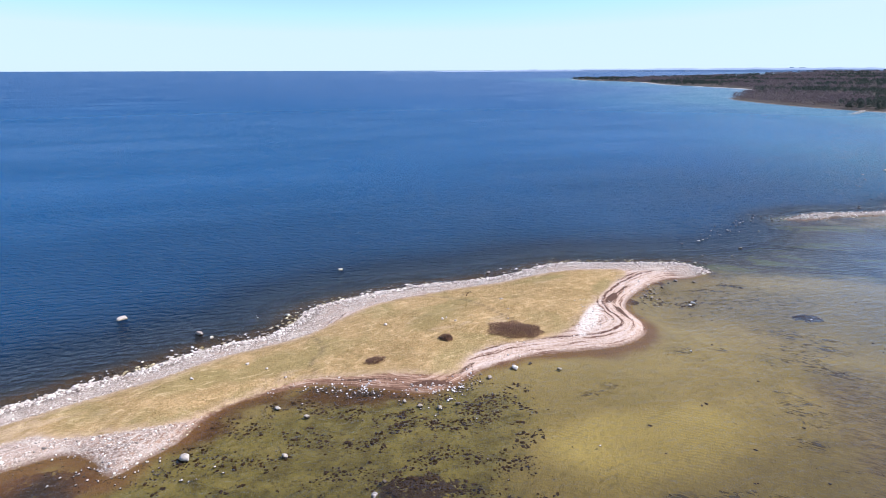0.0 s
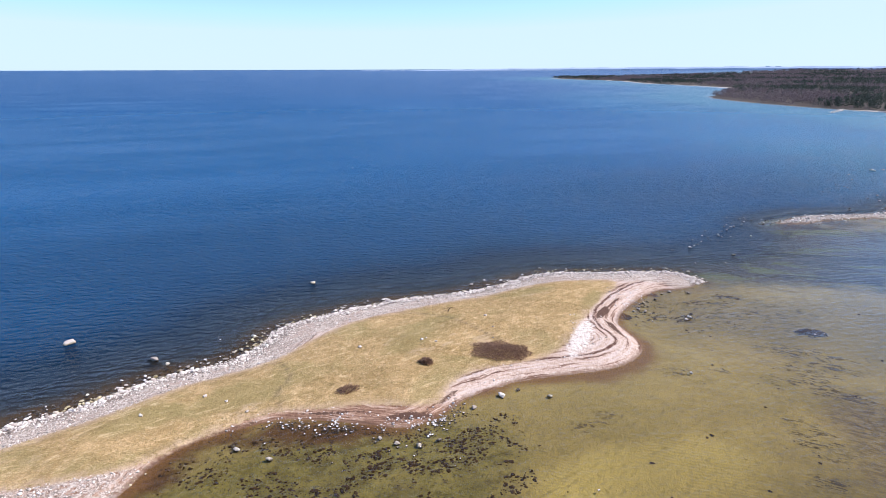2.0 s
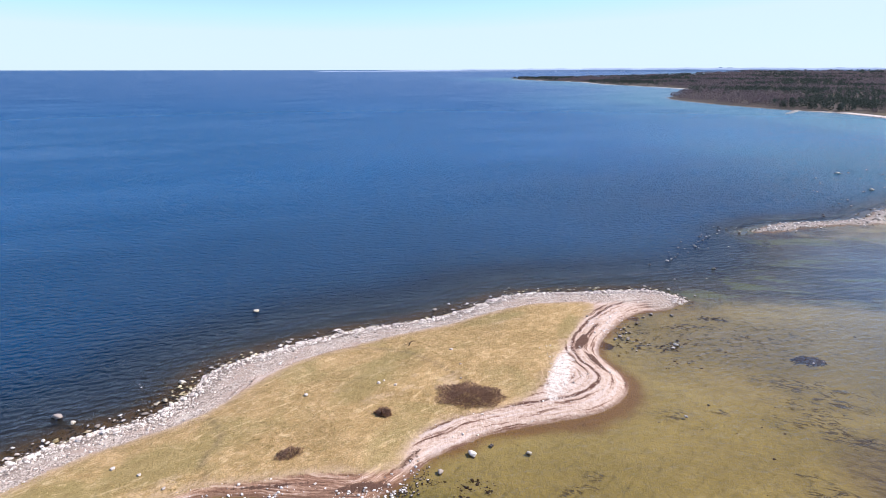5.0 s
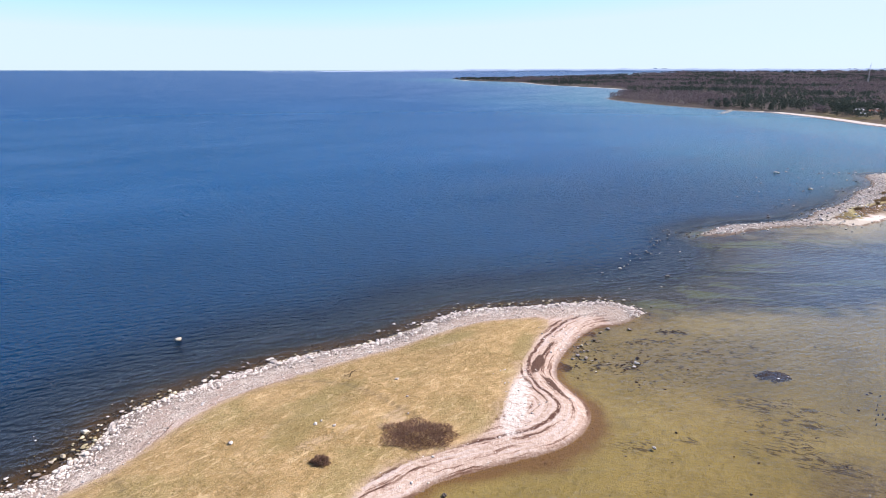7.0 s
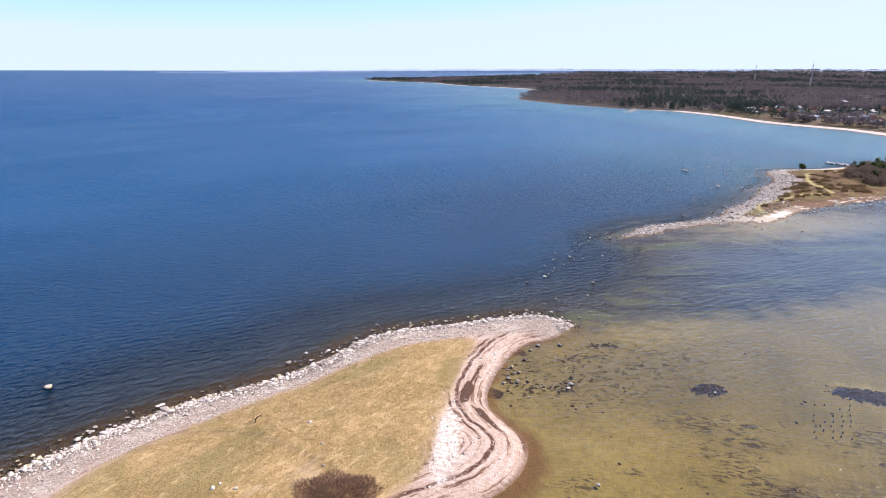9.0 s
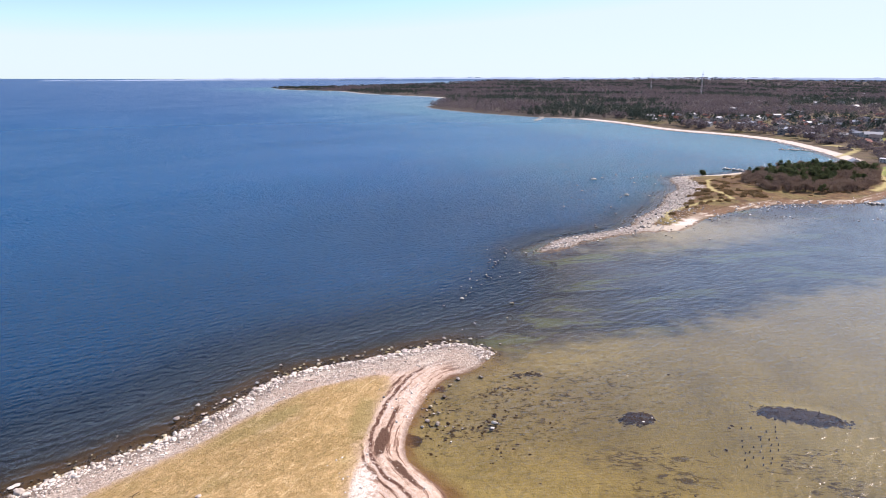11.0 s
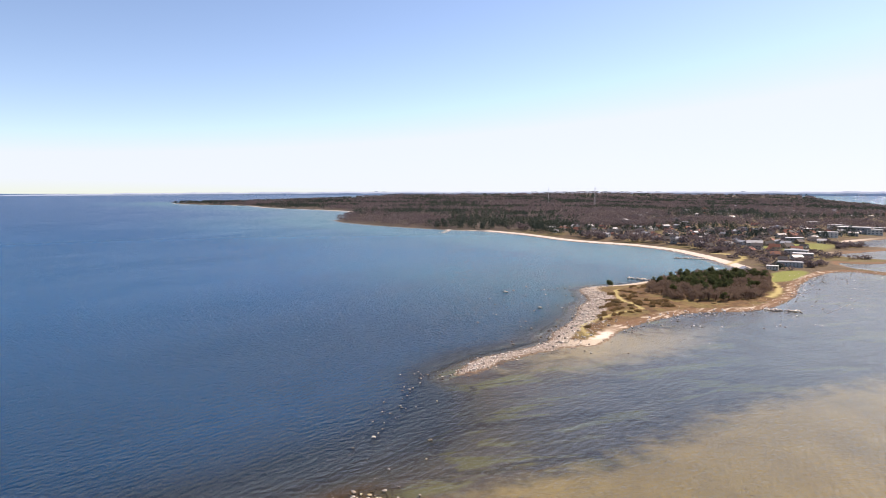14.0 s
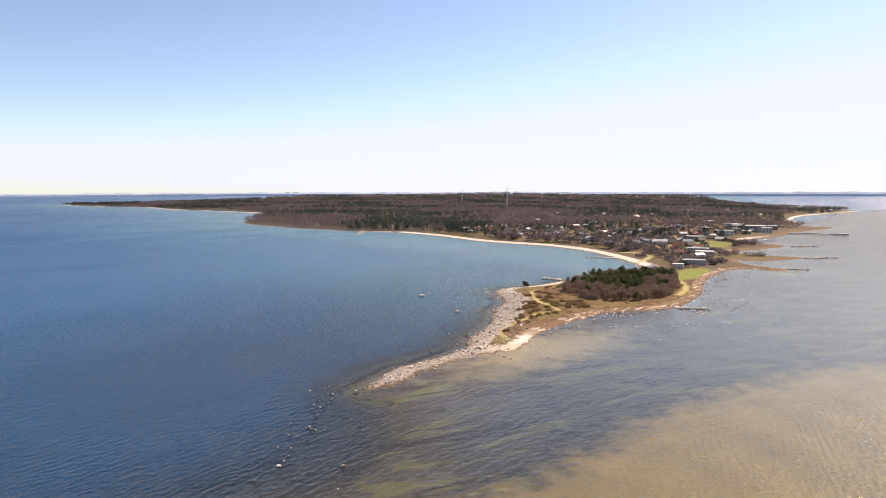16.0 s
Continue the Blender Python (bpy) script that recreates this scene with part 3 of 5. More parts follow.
def spline(pts, n=4, closed=True):
    """A rounded line through the given corners."""
    q = np.array(pts, float)
    k = len(q)
    out = []
    for i in range(k if closed else k - 1):
        p0, p1, p2, p3 = [q[(i + j) % k] if closed else q[min(max(i + j, 0), k - 1)] for j in (-1, 0, 1, 2)]
        for s in np.arange(n) / n:
            out.append(0.5 * (2 * p1 + (p2 - p0) * s + (2 * p0 - 5 * p1 + 4 * p2 - p3) * s * s + (3 * p1 - p0 - 3 * p2 + p3) * s ** 3))
    if not closed:
        out.append(q[-1])
    return np.array(out)


def line_dist(xy, poly, closed=True):
    """The distance of each point to a line, and whether it lies within."""
    if len(xy) <= 64:
        A, B = (poly, np.roll(poly, -1, 0)) if closed else (poly[:-1], poly[1:])
        v = (B - A)[None]
        w = xy[:, None, :] - A[None]
        s = np.clip((w * v).sum(-1) / np.maximum((v * v).sum(-1), 1e-9), 0, 1)
        d = np.hypot(*np.moveaxis(w - s[..., None] * v, -1, 0)).min(1)
        if not closed:
            return d
        y = xy[:, 1:2]
        rise_ = np.where(B[:, 1] == A[:, 1], 1e-9, B[:, 1] - A[:, 1])
        cross = ((A[:, 1] > y) != (B[:, 1] > y)) & (xy[:, 0:1] < (B[:, 0] - A[:, 0]) * (y - A[:, 1]) / rise_ + A[:, 0])
        return np.where(cross.sum(1) % 2 == 1, d, -d)
    d = np.full(len(xy), 1e9)
    inside = np.zeros(len(xy), bool)
    for a_, b_ in zip(poly if closed else poly[:-1], np.roll(poly, -1, 0) if closed else poly[1:]):
        v = b_ - a_
        s = np.clip(((xy - a_) @ v) / max(v @ v, 1e-9), 0, 1)
        d = np.minimum(d, np.hypot(*(xy - a_ - s[:, None] * v).T))
        if closed and a_[1] != b_[1]:
            cross = (a_[1] > xy[:, 1]) != (b_[1] > xy[:, 1])
            inside ^= cross & (xy[:, 0] < (b_[0] - a_[0]) * (xy[:, 1] - a_[1]) / (b_[1] - a_[1]) + a_[0])
    return np.where(inside, d, -d) if closed else d


def smooth(x, lo, hi):
    t = np.clip((x - lo) / (hi - lo), 0, 1)
    return t * t * (3 - 2 * t)


rng = np.random.default_rng(7)
WAVES = [(0.9 * 1.55 ** k, rng.uniform(0, 6.28), rng.uniform(0, 6.28)) for k in range(9)]


def lumps(xy, first, last):
    """Gentle uneven ground, in waves of about 40 to 1.5 m."""
    z = np.zeros(len(xy))
    for lam, dr, ph in WAVES[first:last]:
        z += lam * 0.02 * np.sin((xy[:, 0] * math.cos(dr) + xy[:, 1] * math.sin(dr)) * 6.28 / lam + ph + 1.5 * np.sin(xy[:, 0] * math.sin(dr) * 4.0 / lam + xy[:, 1] * 2.3 / lam))
    return z


ISLAND = spline(SEA_SHORE + LAGOON_SHORE, 4)
GRASS = spline(GRASS_EDGE, 3)
MAIN = spline(POINT_NORTH + FAR_NORTH + EAST_SHORE, 2)
SEA_LINE = spline(SEA_SHORE, 3, False)
TRACK = spline([(-10, 122), (2, 118), (6, 114.5), (10, 110), (13, 106.5)], 4, False)
TRACK_B = spline([(-22, 100), (-19.5, 95), (-20.5, 91), (-19.3, 87.5)], 4, False)
PATH_N = spline([(163, 199), (165.3, 204), (170, 210), (175, 213), (182, 214.6), (192, 217.6), (201, 220), (213, 220)], 3, False)
PATH_M = spline([(213, 220), (216, 226), (218, 232), (224, 240), (231, 248), (240, 256)], 3, False)
PATH_E = spline([(282, 208), (300, 214), (316, 224), (330, 236), (345, 243)], 3, False)
PATH_T = spline([(372, 290), (388, 292), (404, 296), (420, 303), (430, 318), (432, 335)], 3, False)
PATCHES = [(68.6, 111.6, 3.2, 2.3, -12, 1), (90.3, 102.2, 7.4, 3.0, -44, 1), (61.8, 129.6, 4.0, 1.2, -20, 0.75), (37.4, 119.8, 1.9, 2.2, 30, 1), (46.6, 131.2, 2.4, 1.3, -15, 1), (56, 126.5, 7, 2.0, -10, 0.62), (-2, 74, 13, 6, 10, 0.46),
           (-46, 60, 9, 5, 30, 0.9), (-2.5, 61.5, 6.5, 3.2, 0, 0.8), (-20, 62, 8, 8, 0, 0.36), (6, 80, 6, 3.5, 20, 0.45), (7, 59, 3, 2, 20, 0.6), (46, 118, 6, 2.6, -20, 0.55)]


DASHES = [(50, 78, 3.5, 9, 10), (47, 69, 4, 8, 0), (57, 98, 9, 3.5, -30), (64, 99, 8, 4, -30), (58, 92, 10, 5, -30), (22, 84, 9, 2.5, 25), (41, 97, 9, 4, 0), (62, 104, 12, 4, -20), (28, 60, 14, 2.5, 0), (84, 90, 16, 8, -30)]
DAMP = [(-2, 107, 9, 3.5, 58), (2.5, 115, 6, 2.2, 30), (33, 126, 7, 2.0, 62), (-26, 90, 10, 4, 38), (-36, 84, 8, 3, 38), (20, 130, 8, 2.5, 20)]
OLIVE = np.array([(-90, 20), (-60, 50), (-42, 62), (-28, 74), (-15, 85), (3, 86), (11, 83), (14, 78), (10, 72), (10, 66), (9, 58), (14, 40), (16, 0)], float)
WRACK = [(33.6, 120.0, 4.0, 0.9, 60, 1), (33.8, 113, 4.5, 1.0, 96, 0.7), (-1.5, 84.8, 5.0, 1.2, 10, 0.66), (-12, 86.0, 7, 0.8, 0, 0.6), (-24, 83.4, 5, 0.6, 28, 0.55), (3.5, 89.5, 3.5, 0.8, 55, 0.6)]


def fields(xy):
    """Height of the ground and the masks of what lies on it."""
    f = {"d_isl": line_dist(xy, ISLAND), "d_land": line_dist(xy, MAIN), "d_lag": line_dist(xy, np.array(LAGOON, float))}
    near = np.hypot(xy[:, 0], xy[:, 1] - 90) < 260
    f["d_gra"] = np.full(len(xy), -50.0)
    f["d_sea"] = np.full(len(xy), 50.0)
    f["track"] = np.zeros(len(xy))
    f["d_gra"][near] = line_dist(xy[near], GRASS)
    f["d_sea"][near] = line_dist(xy[near], SEA_LINE, False)
    f["track"][near] = np.maximum(1 - smooth(line_dist(xy[near], TRACK, False), 0.05, 0.7), 1 - smooth(line_dist(xy[near], TRACK_B, False), 0.0, 0.6))
    di, dl, lag = f["d_isl"], f["d_land"], f["d_lag"]
    r = np.hypot(xy[:, 0], xy[:, 1])
    o = np.maximum(-np.maximum(di, dl), 0)
    lump = lumps(xy, 2, 8)
    z_isl = 1.15 * (1 - np.exp(-np.maximum(di, 0) / 3.2)) + 0.75 * smooth(di, 5, 22) + 0.16 * lump * smooth(di, 3, 8)
    z_land = 1.2 * (1 - np.exp(-np.maximum(dl, 0) / 5)) + 1.8 * smooth(dl, 6, 50) + 11 * smooth(dl, 250, 1500) + 0.4 * lump * smooth(dl, 8, 20)
    shallow = 0.06 + 0.30 * (1 - np.exp(-o / 5)) + 0.40 * smooth(o, 6, 40) + 0.10 * lump * smooth(o, 1, 6) + 1.2 * smooth(o, 60, 400)
    deep = 0.08 + 0.11 * np.minimum(o, 3) + (0.14 + 0.32 * smooth(dl - di, 0, 45)) * np.maximum(o - 3, 0) + 0.0025 * np.minimum(o, 60) ** 2 + 0.15 * lump * smooth(o, 2, 8)
    bay = smooth(xy[:, 0], 250, 360) * (1 - smooth(lag, -30, 0)) * (1 - smooth(o, 40, 260))
    sill = np.exp(-((xy[:, 0] - 82) ** 2 / 26 ** 2 + (xy[:, 1] - 165) ** 2 / 30 ** 2))
    deep = deep * (1 - 0.5 * sill) + 0.3 * sill
    wl = smooth(lag, -17, 12)
    dep = np.minimum(deep * (1 - wl) + shallow * wl, 9 + 0.06 * np.maximum(o - 40, 0))
    dep = np.minimum(dep, 40)
    z = np.where(di > 0, z_isl, np.where(dl > 0, z_land, -dep))
    rise = 26 * smooth(r, 3100, 5000)
    f["z"], f["rise"], f["depth"] = z + rise, rise, np.where((di > 0) | (dl > 0), 0, dep)
    w = np.zeros(len(xy))
    for cx, cy, a_, b_, t_, k_ in PATCHES:
        u, v = xy[:, 0] - cx, xy[:, 1] - cy
        c, s = math.cos(radians(t_)), math.sin(radians(t_))
        w = np.maximum(w, k_ * (1 - smooth(np.hypot((u * c + v * s) / a_, (v * c - u * s) / b_), 0.55, 1.25)))
    f["weed"] = w
    reef = 0.42 * smooth(w, 0.66, 1.0) * (f["depth"] > 0.3) * (1 + 0.5 * lumps(xy, 0, 5))
    f["z"], f["depth"] = f["z"] + reef, np.maximum(f["depth"] - reef, 0)
    f["dash"] = np.zeros(len(xy))
    for cx, cy, a_, b_, t_ in DASHES:
        u, v = xy[:, 0] - cx, xy[:, 1] - cy
        c, s = math.cos(radians(t_)), math.sin(radians(t_))
        f["dash"] = np.maximum(f["dash"], 1 - smooth(np.hypot((u * c + v * s) / a_, (v * c - u * s) / b_), 0.4, 1.2))
    f["olive"] = smooth(line_dist(xy, OLIVE), -8, 8)
    f["silt"] = smooth(xy[:, 0] - 0.25 * (xy[:, 1] - 80), 46, 60) * (1 - smooth(xy[:, 1], 82, 98)) + 0.3 * smooth(xy[:, 0], 85, 150)
    f["rim"] = 0.8 * np.exp(-((xy[:, 0] - 61) ** 2 / 5 ** 2 + (xy[:, 1] - 134.5) ** 2 / 4.5 ** 2)) + 1.6 * np.exp(-((xy[:, 0] + 47) ** 2 / 12 ** 2 + (xy[:, 1] - 59) ** 2 / 7 ** 2)) + np.exp(-((xy[:, 0] - 28) ** 2 / 13 ** 2 + (xy[:, 1] - 99) ** 2 / 10 ** 2))
    f["damp"] = np.zeros(len(xy))
    for cx, cy, a_, b_, t_ in DAMP:
        u, v = xy[:, 0] - cx, xy[:, 1] - cy
        c, s = math.cos(radians(t_)), math.sin(radians(t_))
        f["damp"] = np.maximum(f["damp"], 1 - smooth(np.hypot((u * c + v * s) / a_, (v * c - u * s) / b_), 0.3, 1.3))
    f["rough"] = 1 - smooth(xy[:, 0] + 0.3 * (xy[:, 1] - 70), -36, -28)
    f["d_sand"] = np.maximum(line_dist(xy, np.array(SAND_BED, float)), 9 * (1 - np.hypot((xy[:, 0] - 167) / 33, (xy[:, 1] - 187) / 11)))
    f["wrack"] = np.zeros(len(xy))
    for cx, cy, a_, b_, t_, k_ in WRACK:
        u, v = xy[:, 0] - cx, xy[:, 1] - cy
        c, s = math.cos(radians(t_)), math.sin(radians(t_))
        f["wrack"] = np.maximum(f["wrack"], k_ * (1 - smooth(np.hypot((u * c + v * s) / a_, (v * c - u * s) / b_), 0.4, 1.4)))
    f["shell"] = np.exp(-((xy[:, 0] - 26.9 - 0.38 * (xy[:, 1] - 109)) ** 2 / 1.9 ** 2 + (xy[:, 1] - 108.5) ** 2 / 7.5 ** 2)) * 1.15
    f["shoal"] = np.exp(-((xy[:, 0] - 26) ** 2 / 15 ** 2 + (xy[:, 1] - 71 - 0.2 * (xy[:, 0] - 26)) ** 2 / 8.5 ** 2) ** 1.6)
    f["shell"] = np.clip(f["shell"] + 0.9 * np.exp(-((xy[:, 0] + 34) ** 2 / 5 ** 2 + (xy[:, 1] - 67) ** 2 / 3.5 ** 2)), 0, 1)
    f["grey"] = np.exp(-((xy[:, 0] - 60) ** 2 / 26 ** 2 + (xy[:, 1] - 122) ** 2 / 13 ** 2))
    f["cove"] = np.exp(-((xy[:, 0] + 13) ** 2 / 20 ** 2 + (xy[:, 1] - 82) ** 2 / 5.0 ** 2)) + np.exp(-((xy[:, 0] + 33) ** 2 / 9 ** 2 + (xy[:, 1] - 73) ** 2 / 9 ** 2))
    f["lawn"] = np.maximum(1 - smooth(np.hypot(((xy[:, 0] - 352) * 0.978 + (xy[:, 1] - 239) * 0.208) / 36, ((xy[:, 1] - 239) * 0.978 - (xy[:, 0] - 352) * 0.208) / 9), 0.75, 1.0), 0.8 * (1 - smooth(np.hypot((xy[:, 0] - 520) / 60, (xy[:, 1] - 320) / 22), 0.6, 1.1)))
    f["path"] = np.zeros(len(xy))
    mid = (xy[:, 0] > 120) & (xy[:, 0] < 480) & (xy[:, 1] > 150) & (xy[:, 1] < 380)
    f["path"][mid] = np.max([1 - smooth(line_dist(xy[mid], p_, False), w_ * 0.6, w_) for p_, w_ in ((PATH_N, 0.9), (PATH_M, 1.1), (PATH_E, 1.6), (PATH_T, 2.4))], 0)
    f["dune"] = 1 - smooth(np.hypot((xy[:, 0] - 166 - 0.2 * (xy[:, 1] - 200)) / 10, (xy[:, 1] - 199.5) / 4.0), 0.6, 1.1)
    f["bay"] = np.clip(bay * 0.75, 0, 1)
    f["teal"] = np.maximum(f["bay"], 0.40 * smooth(xy[:, 0], 110, 240) * (1 - smooth(lag, -30, 0)) * (1 - smooth(o, 80, 380)))
    f["still"] = np.maximum(smooth(lag, -8, 34), smooth(xy[:, 0], 500, 700) * smooth(xy[:, 0] - 1.5 * xy[:, 1], 0, 150))
    f["still"] = np.maximum(f["still"], smooth(xy[:, 0], 1300, 1900) * smooth(xy[:, 0] - 0.8 * xy[:, 1], 0, 300))
    f["chop"] = (0.17 + 0.83 * (1 - smooth(lag, -34, 40))) * np.clip(smooth(o, -0.5, 6), 0.25, 1)
    return f


def ground_at(xy):
    return fields(np.array(xy, float).reshape(-1, 2))["z"]


def axis(bands, grow):
    """Grid lines: close together where bands say so, ever wider outside."""
    v = [bands[0][0]]
    for lo, hi, st in bands:
        v += list(np.arange(max(lo, v[-1]) + st, hi + 1e-6, st))
    st = bands[-1][2]
    while v[-1] < 6600:
        st *= grow
        v.append(v[-1] + st)
    st = bands[0][2]
    lo = [v[0]]
    while lo[0] > -6600:
        st *= grow * 1.05
        lo.insert(0, lo[0] - st)
    return np.array(lo[:-1] + v)


def sheet(name, xs, ys, zkey, masks, material):
    gx, gy = np.meshgrid(xs, ys)
    xy = np.stack([gx.ravel(), gy.ravel()], 1)
    f = fields(xy)
    z = f[zkey] if zkey == "z" else f["rise"]
    me = bpy.data.meshes.new(name)
    k, l = len(xs), len(ys)
    i = np.arange(k * l).reshape(l, k)
    quads = np.stack([i[:-1, :-1], i[:-1, 1:], i[1:, 1:], i[1:, :-1]], -1).reshape(-1, 4)
    me.from_pydata(np.column_stack([xy, z]).tolist(), [], quads.tolist())
    for m_ in masks:
        at = me.attributes.new(m_, "FLOAT", "POINT")
        at.data.foreach_set("value", f[m_].astype(np.float32))
    me.polygons.foreach_set("use_smooth", np.ones(len(me.polygons), bool))
    me.materials.append(material)
    return new(name, me)


xs = axis([(-70, 75, 0.8), (75, 100, 1.2), (100, 150, 3.0), (150, 240, 1.5), (240, 440, 3.0)], 1.07)
ys = axis([(46, 150, 0.8), (150, 188, 3.0), (188, 280, 1.5), (280, 310, 3.0)], 1.07)
ground = tagged(sheet("ground", xs, ys, "z", ("d_isl", "d_gra", "d_land", "d_lag", "d_sea", "weed", "lawn", "track", "shell", "path", "d_sand", "wrack", "bay", "dune", "shoal", "grey", "cove", "dash", "olive", "silt", "rough", "rim", "damp"), m_ground),
                "low coast of straw-coloured grass, pink gravel beach and sandy sea bed", "ground", kind="structure")
xw = axis([(-70, 110, 1.5), (110, 440, 4.0)], 1.07)
yw = axis([(40, 200, 1.5), (200, 310, 4.0)], 1.07)
water = tagged(sheet("water", xw, yw, "rise", ("depth", "chop", "teal", "still"), m_water), "rippled blue sea, clear and olive over the sandy shallows", "sea", kind="structure")


# ---------------- helpers for things ----------------
def mesh_ob(name, verts, faces, material, parent=None, label="", smooth_=False):
    me = bpy.data.meshes.new(name)
    me.from_pydata(np.asarray(verts).tolist(), [], [list(map(int, f_)) for f_ in faces])
    if smooth_:
        me.polygons.foreach_set("use_smooth", np.ones(len(me.polygons), bool))
    me.materials.append(material)
    ob = new(name, me)
    ob.parent = parent
    if label:
        tagged(ob, label)
    return ob


def part(name, bm, material, parent=None, label=""):
    me = bpy.data.meshes.new(name)
    bm.to_mesh(me)
    bm.free()
    me.materials.append(material)
    ob = new(name, me)
    ob.parent = parent
    if label:
        tagged(ob, label)
    return ob


def box(bm, x0, y0, z0, x1, y1, z1):
    m = Matrix.Translation(((x0 + x1) / 2, (y0 + y1) / 2, (z0 + z1) / 2)) @ Matrix.Diagonal((x1 - x0, y1 - y0, z1 - z0, 1))
    return bmesh.ops.create_cube(bm, size=1, matrix=m)["verts"]


def ico(sub):
    bm = bmesh.new()
    bmesh.ops.create_icosphere(bm, subdivisions=sub, radius=1)
    v = np.array([w.co[:] for w in bm.verts])
    f = np.array([[w.index for w in p.verts] for p in bm.faces])
    bm.free()
    return v, f


ICO1, ICO3 = ico(1), ico(3)


def many(name, base, spots, sizes, material, flat=(0.45, 0.8), rough=0.25, seed=1, sink=0.25, smooth_=False):
    """A field of small uneven lumps in one mesh."""
    g = np.random.default_rng(seed)
    v0, f0 = base
    n = len(spots)
    V = np.repeat(v0[None], n, 0) * (1 + g.uniform(-rough, rough, (n, len(v0), 1)))
    sc = sizes[:, None] * np.stack([g.uniform(0.8, 1.25, n), g.uniform(0.65, 1.0, n), g.uniform(*flat, n)], 1)
    V = V * sc[:, None, :]
    t_ = g.uniform(0, 6.283, n)
    c, s = np.cos(t_)[:, None], np.sin(t_)[:, None]
    V = np.stack([V[..., 0] * c - V[..., 1] * s, V[..., 0] * s + V[..., 1] * c, V[..., 2]], -1)
    V += spots[:, None, :]
    V[..., 2] += (sc[:, 2] * (1 - 2 * sink))[:, None]
    F = (f0[None] + (np.arange(n) * len(v0))[:, None, None]).reshape(-1, 3)
    return mesh_ob(name, V.reshape(-1, 3), F, material, smooth_=smooth_)


def on_ground(xy):
    xy = np.asarray(xy, float).reshape(-1, 2)
    return np.column_stack([xy, ground_at(xy)])


# ---------------- stones of the shores ----------------
g = np.random.default_rng(11)
c_ = np.column_stack([g.uniform(-75, 62, 250000), g.uniform(60, 150, 250000)])
f_ = fields(c_)
dens = np.where(f_["d_isl"] > 0, 0.30 + 0.70 * (1 - smooth(f_["d_sea"], 3.0, 6.0)), 0.55 * np.exp(-f_["d_sea"] / 1.8)) * (f_["d_lag"] < 22) * (f_["d_sea"] < 9) * (f_["d_gra"] < -0.2)
dens = np.maximum(dens, (0.03 + 0.45 * f_["rough"]) * (f_["d_isl"] > -0.6) * (f_["d_gra"] < 0.2) * (f_["d_sea"] > 6))
dens = dens * (0.45 + 0.55 * smooth(lumps(c_, 0, 6), -0.08, 0.12))
head_ = 0.5 * np.exp(-((c_[:, 0] + 31) ** 2 + (c_[:, 1] - 110.5) ** 2) / 16) + 0.25 * np.exp(-((c_[:, 0] - 57) ** 2 / 20 + (c_[:, 1] - 147) ** 2 / 3))
dens = np.maximum(dens, head_ * (f_["d_isl"] < 0)) + 0.10 * np.exp(-f_["d_sea"] / 4) * (f_["d_isl"] < 0) * (f_["d_lag"] < 3)
keep = (g.uniform(0, 1, len(c_)) < dens) & (f_["d_isl"] > -9)
sp = np.column_stack([c_[keep], np.where(f_["d_isl"][keep] < 0, np.maximum(f_["z"][keep], -0.16), f_["z"][keep])])
sz = (0.065 + 0.26 * g.uniform(0, 1, len(sp)) ** 9 + 0.085 * g.uniform(0, 1, len(sp)) ** 2) * (1.2 - 0.55 * smooth(f_["d_sea"][keep], 1.5, 4))
tagged(many("shore_stones", ICO1, sp, sz, m_cobble, seed=3, rough=0.22), "pale grey and pink rounded stones along the waterline", "stones", kind="stuff")

# the stony spit and the shores of the wooded point
c_ = np.column_stack([g.uniform(95, 420, 60000), g.uniform(180, 300, 60000)])
f_ = fields(c_)
spit = smooth(-c_[:, 0], -160, -140)
dl = f_["d_land"]
north = f_["d_lag"] < 6
dens = np.maximum(spit * (dl > -0.5) * (0.25 + 0.6 * smooth(lumps(c_, 0, 6), -0.05, 0.18)), np.where(north, 0.75 * np.where(dl < 0, 0.5 * np.exp(dl / 1.6), np.exp(-np.abs(dl - 4) / 6)) * (c_[:, 0] < 250), 0.06 * np.exp(-np.abs(dl) / 4)))
dens = np.maximum(dens, 0.10 * np.exp(-np.maximum(-dl, 0) / 9) * (dl < 0) * (c_[:, 0] > 240) * ~north * smooth(lumps(c_ / 3, 1, 7), -0.05, 0.3))
keep = g.uniform(0, 1, len(c_)) < dens * (dl < 10)
sp = np.column_stack([c_[keep], np.maximum(f_["z"][keep], -0.12)])
sz = 0.13 + 0.36 * g.uniform(0, 1, len(sp)) ** 3.5
tagged(many("spit_stones", ICO1, sp, sz, m_spit, seed=4, rough=0.25), "heaped pale boulders of the low stony spit", "stones", kind="stuff")


# stones strewn over the shallows south of the wooded point
c_ = np.column_stack([g.uniform(180, 430, 26000), g.uniform(168, 236, 26000)])
f_ = fields(c_)
dl = f_["d_land"]
dens = np.exp(dl / 11) * (dl < 0) * smooth(lumps(c_ / 2.4, 1, 7), 0.0, 0.35) * 0.55 + 0.35 * np.exp(-np.abs(dl + 1) / 2) * (c_[:, 0] > 185)
keep = g.uniform(0, 1, len(c_)) < dens
sp = np.column_stack([c_[keep], np.maximum(f_["z"][keep], -0.14)])
sz = 0.16 + 0.42 * g.uniform(0, 1, len(sp)) ** 3
tagged(many("shallows_stones", ICO1, sp, sz * 0.8, m_white, seed=14, rough=0.25), "grey stones strewn through the shallows off the point", "stones", kind="stuff")


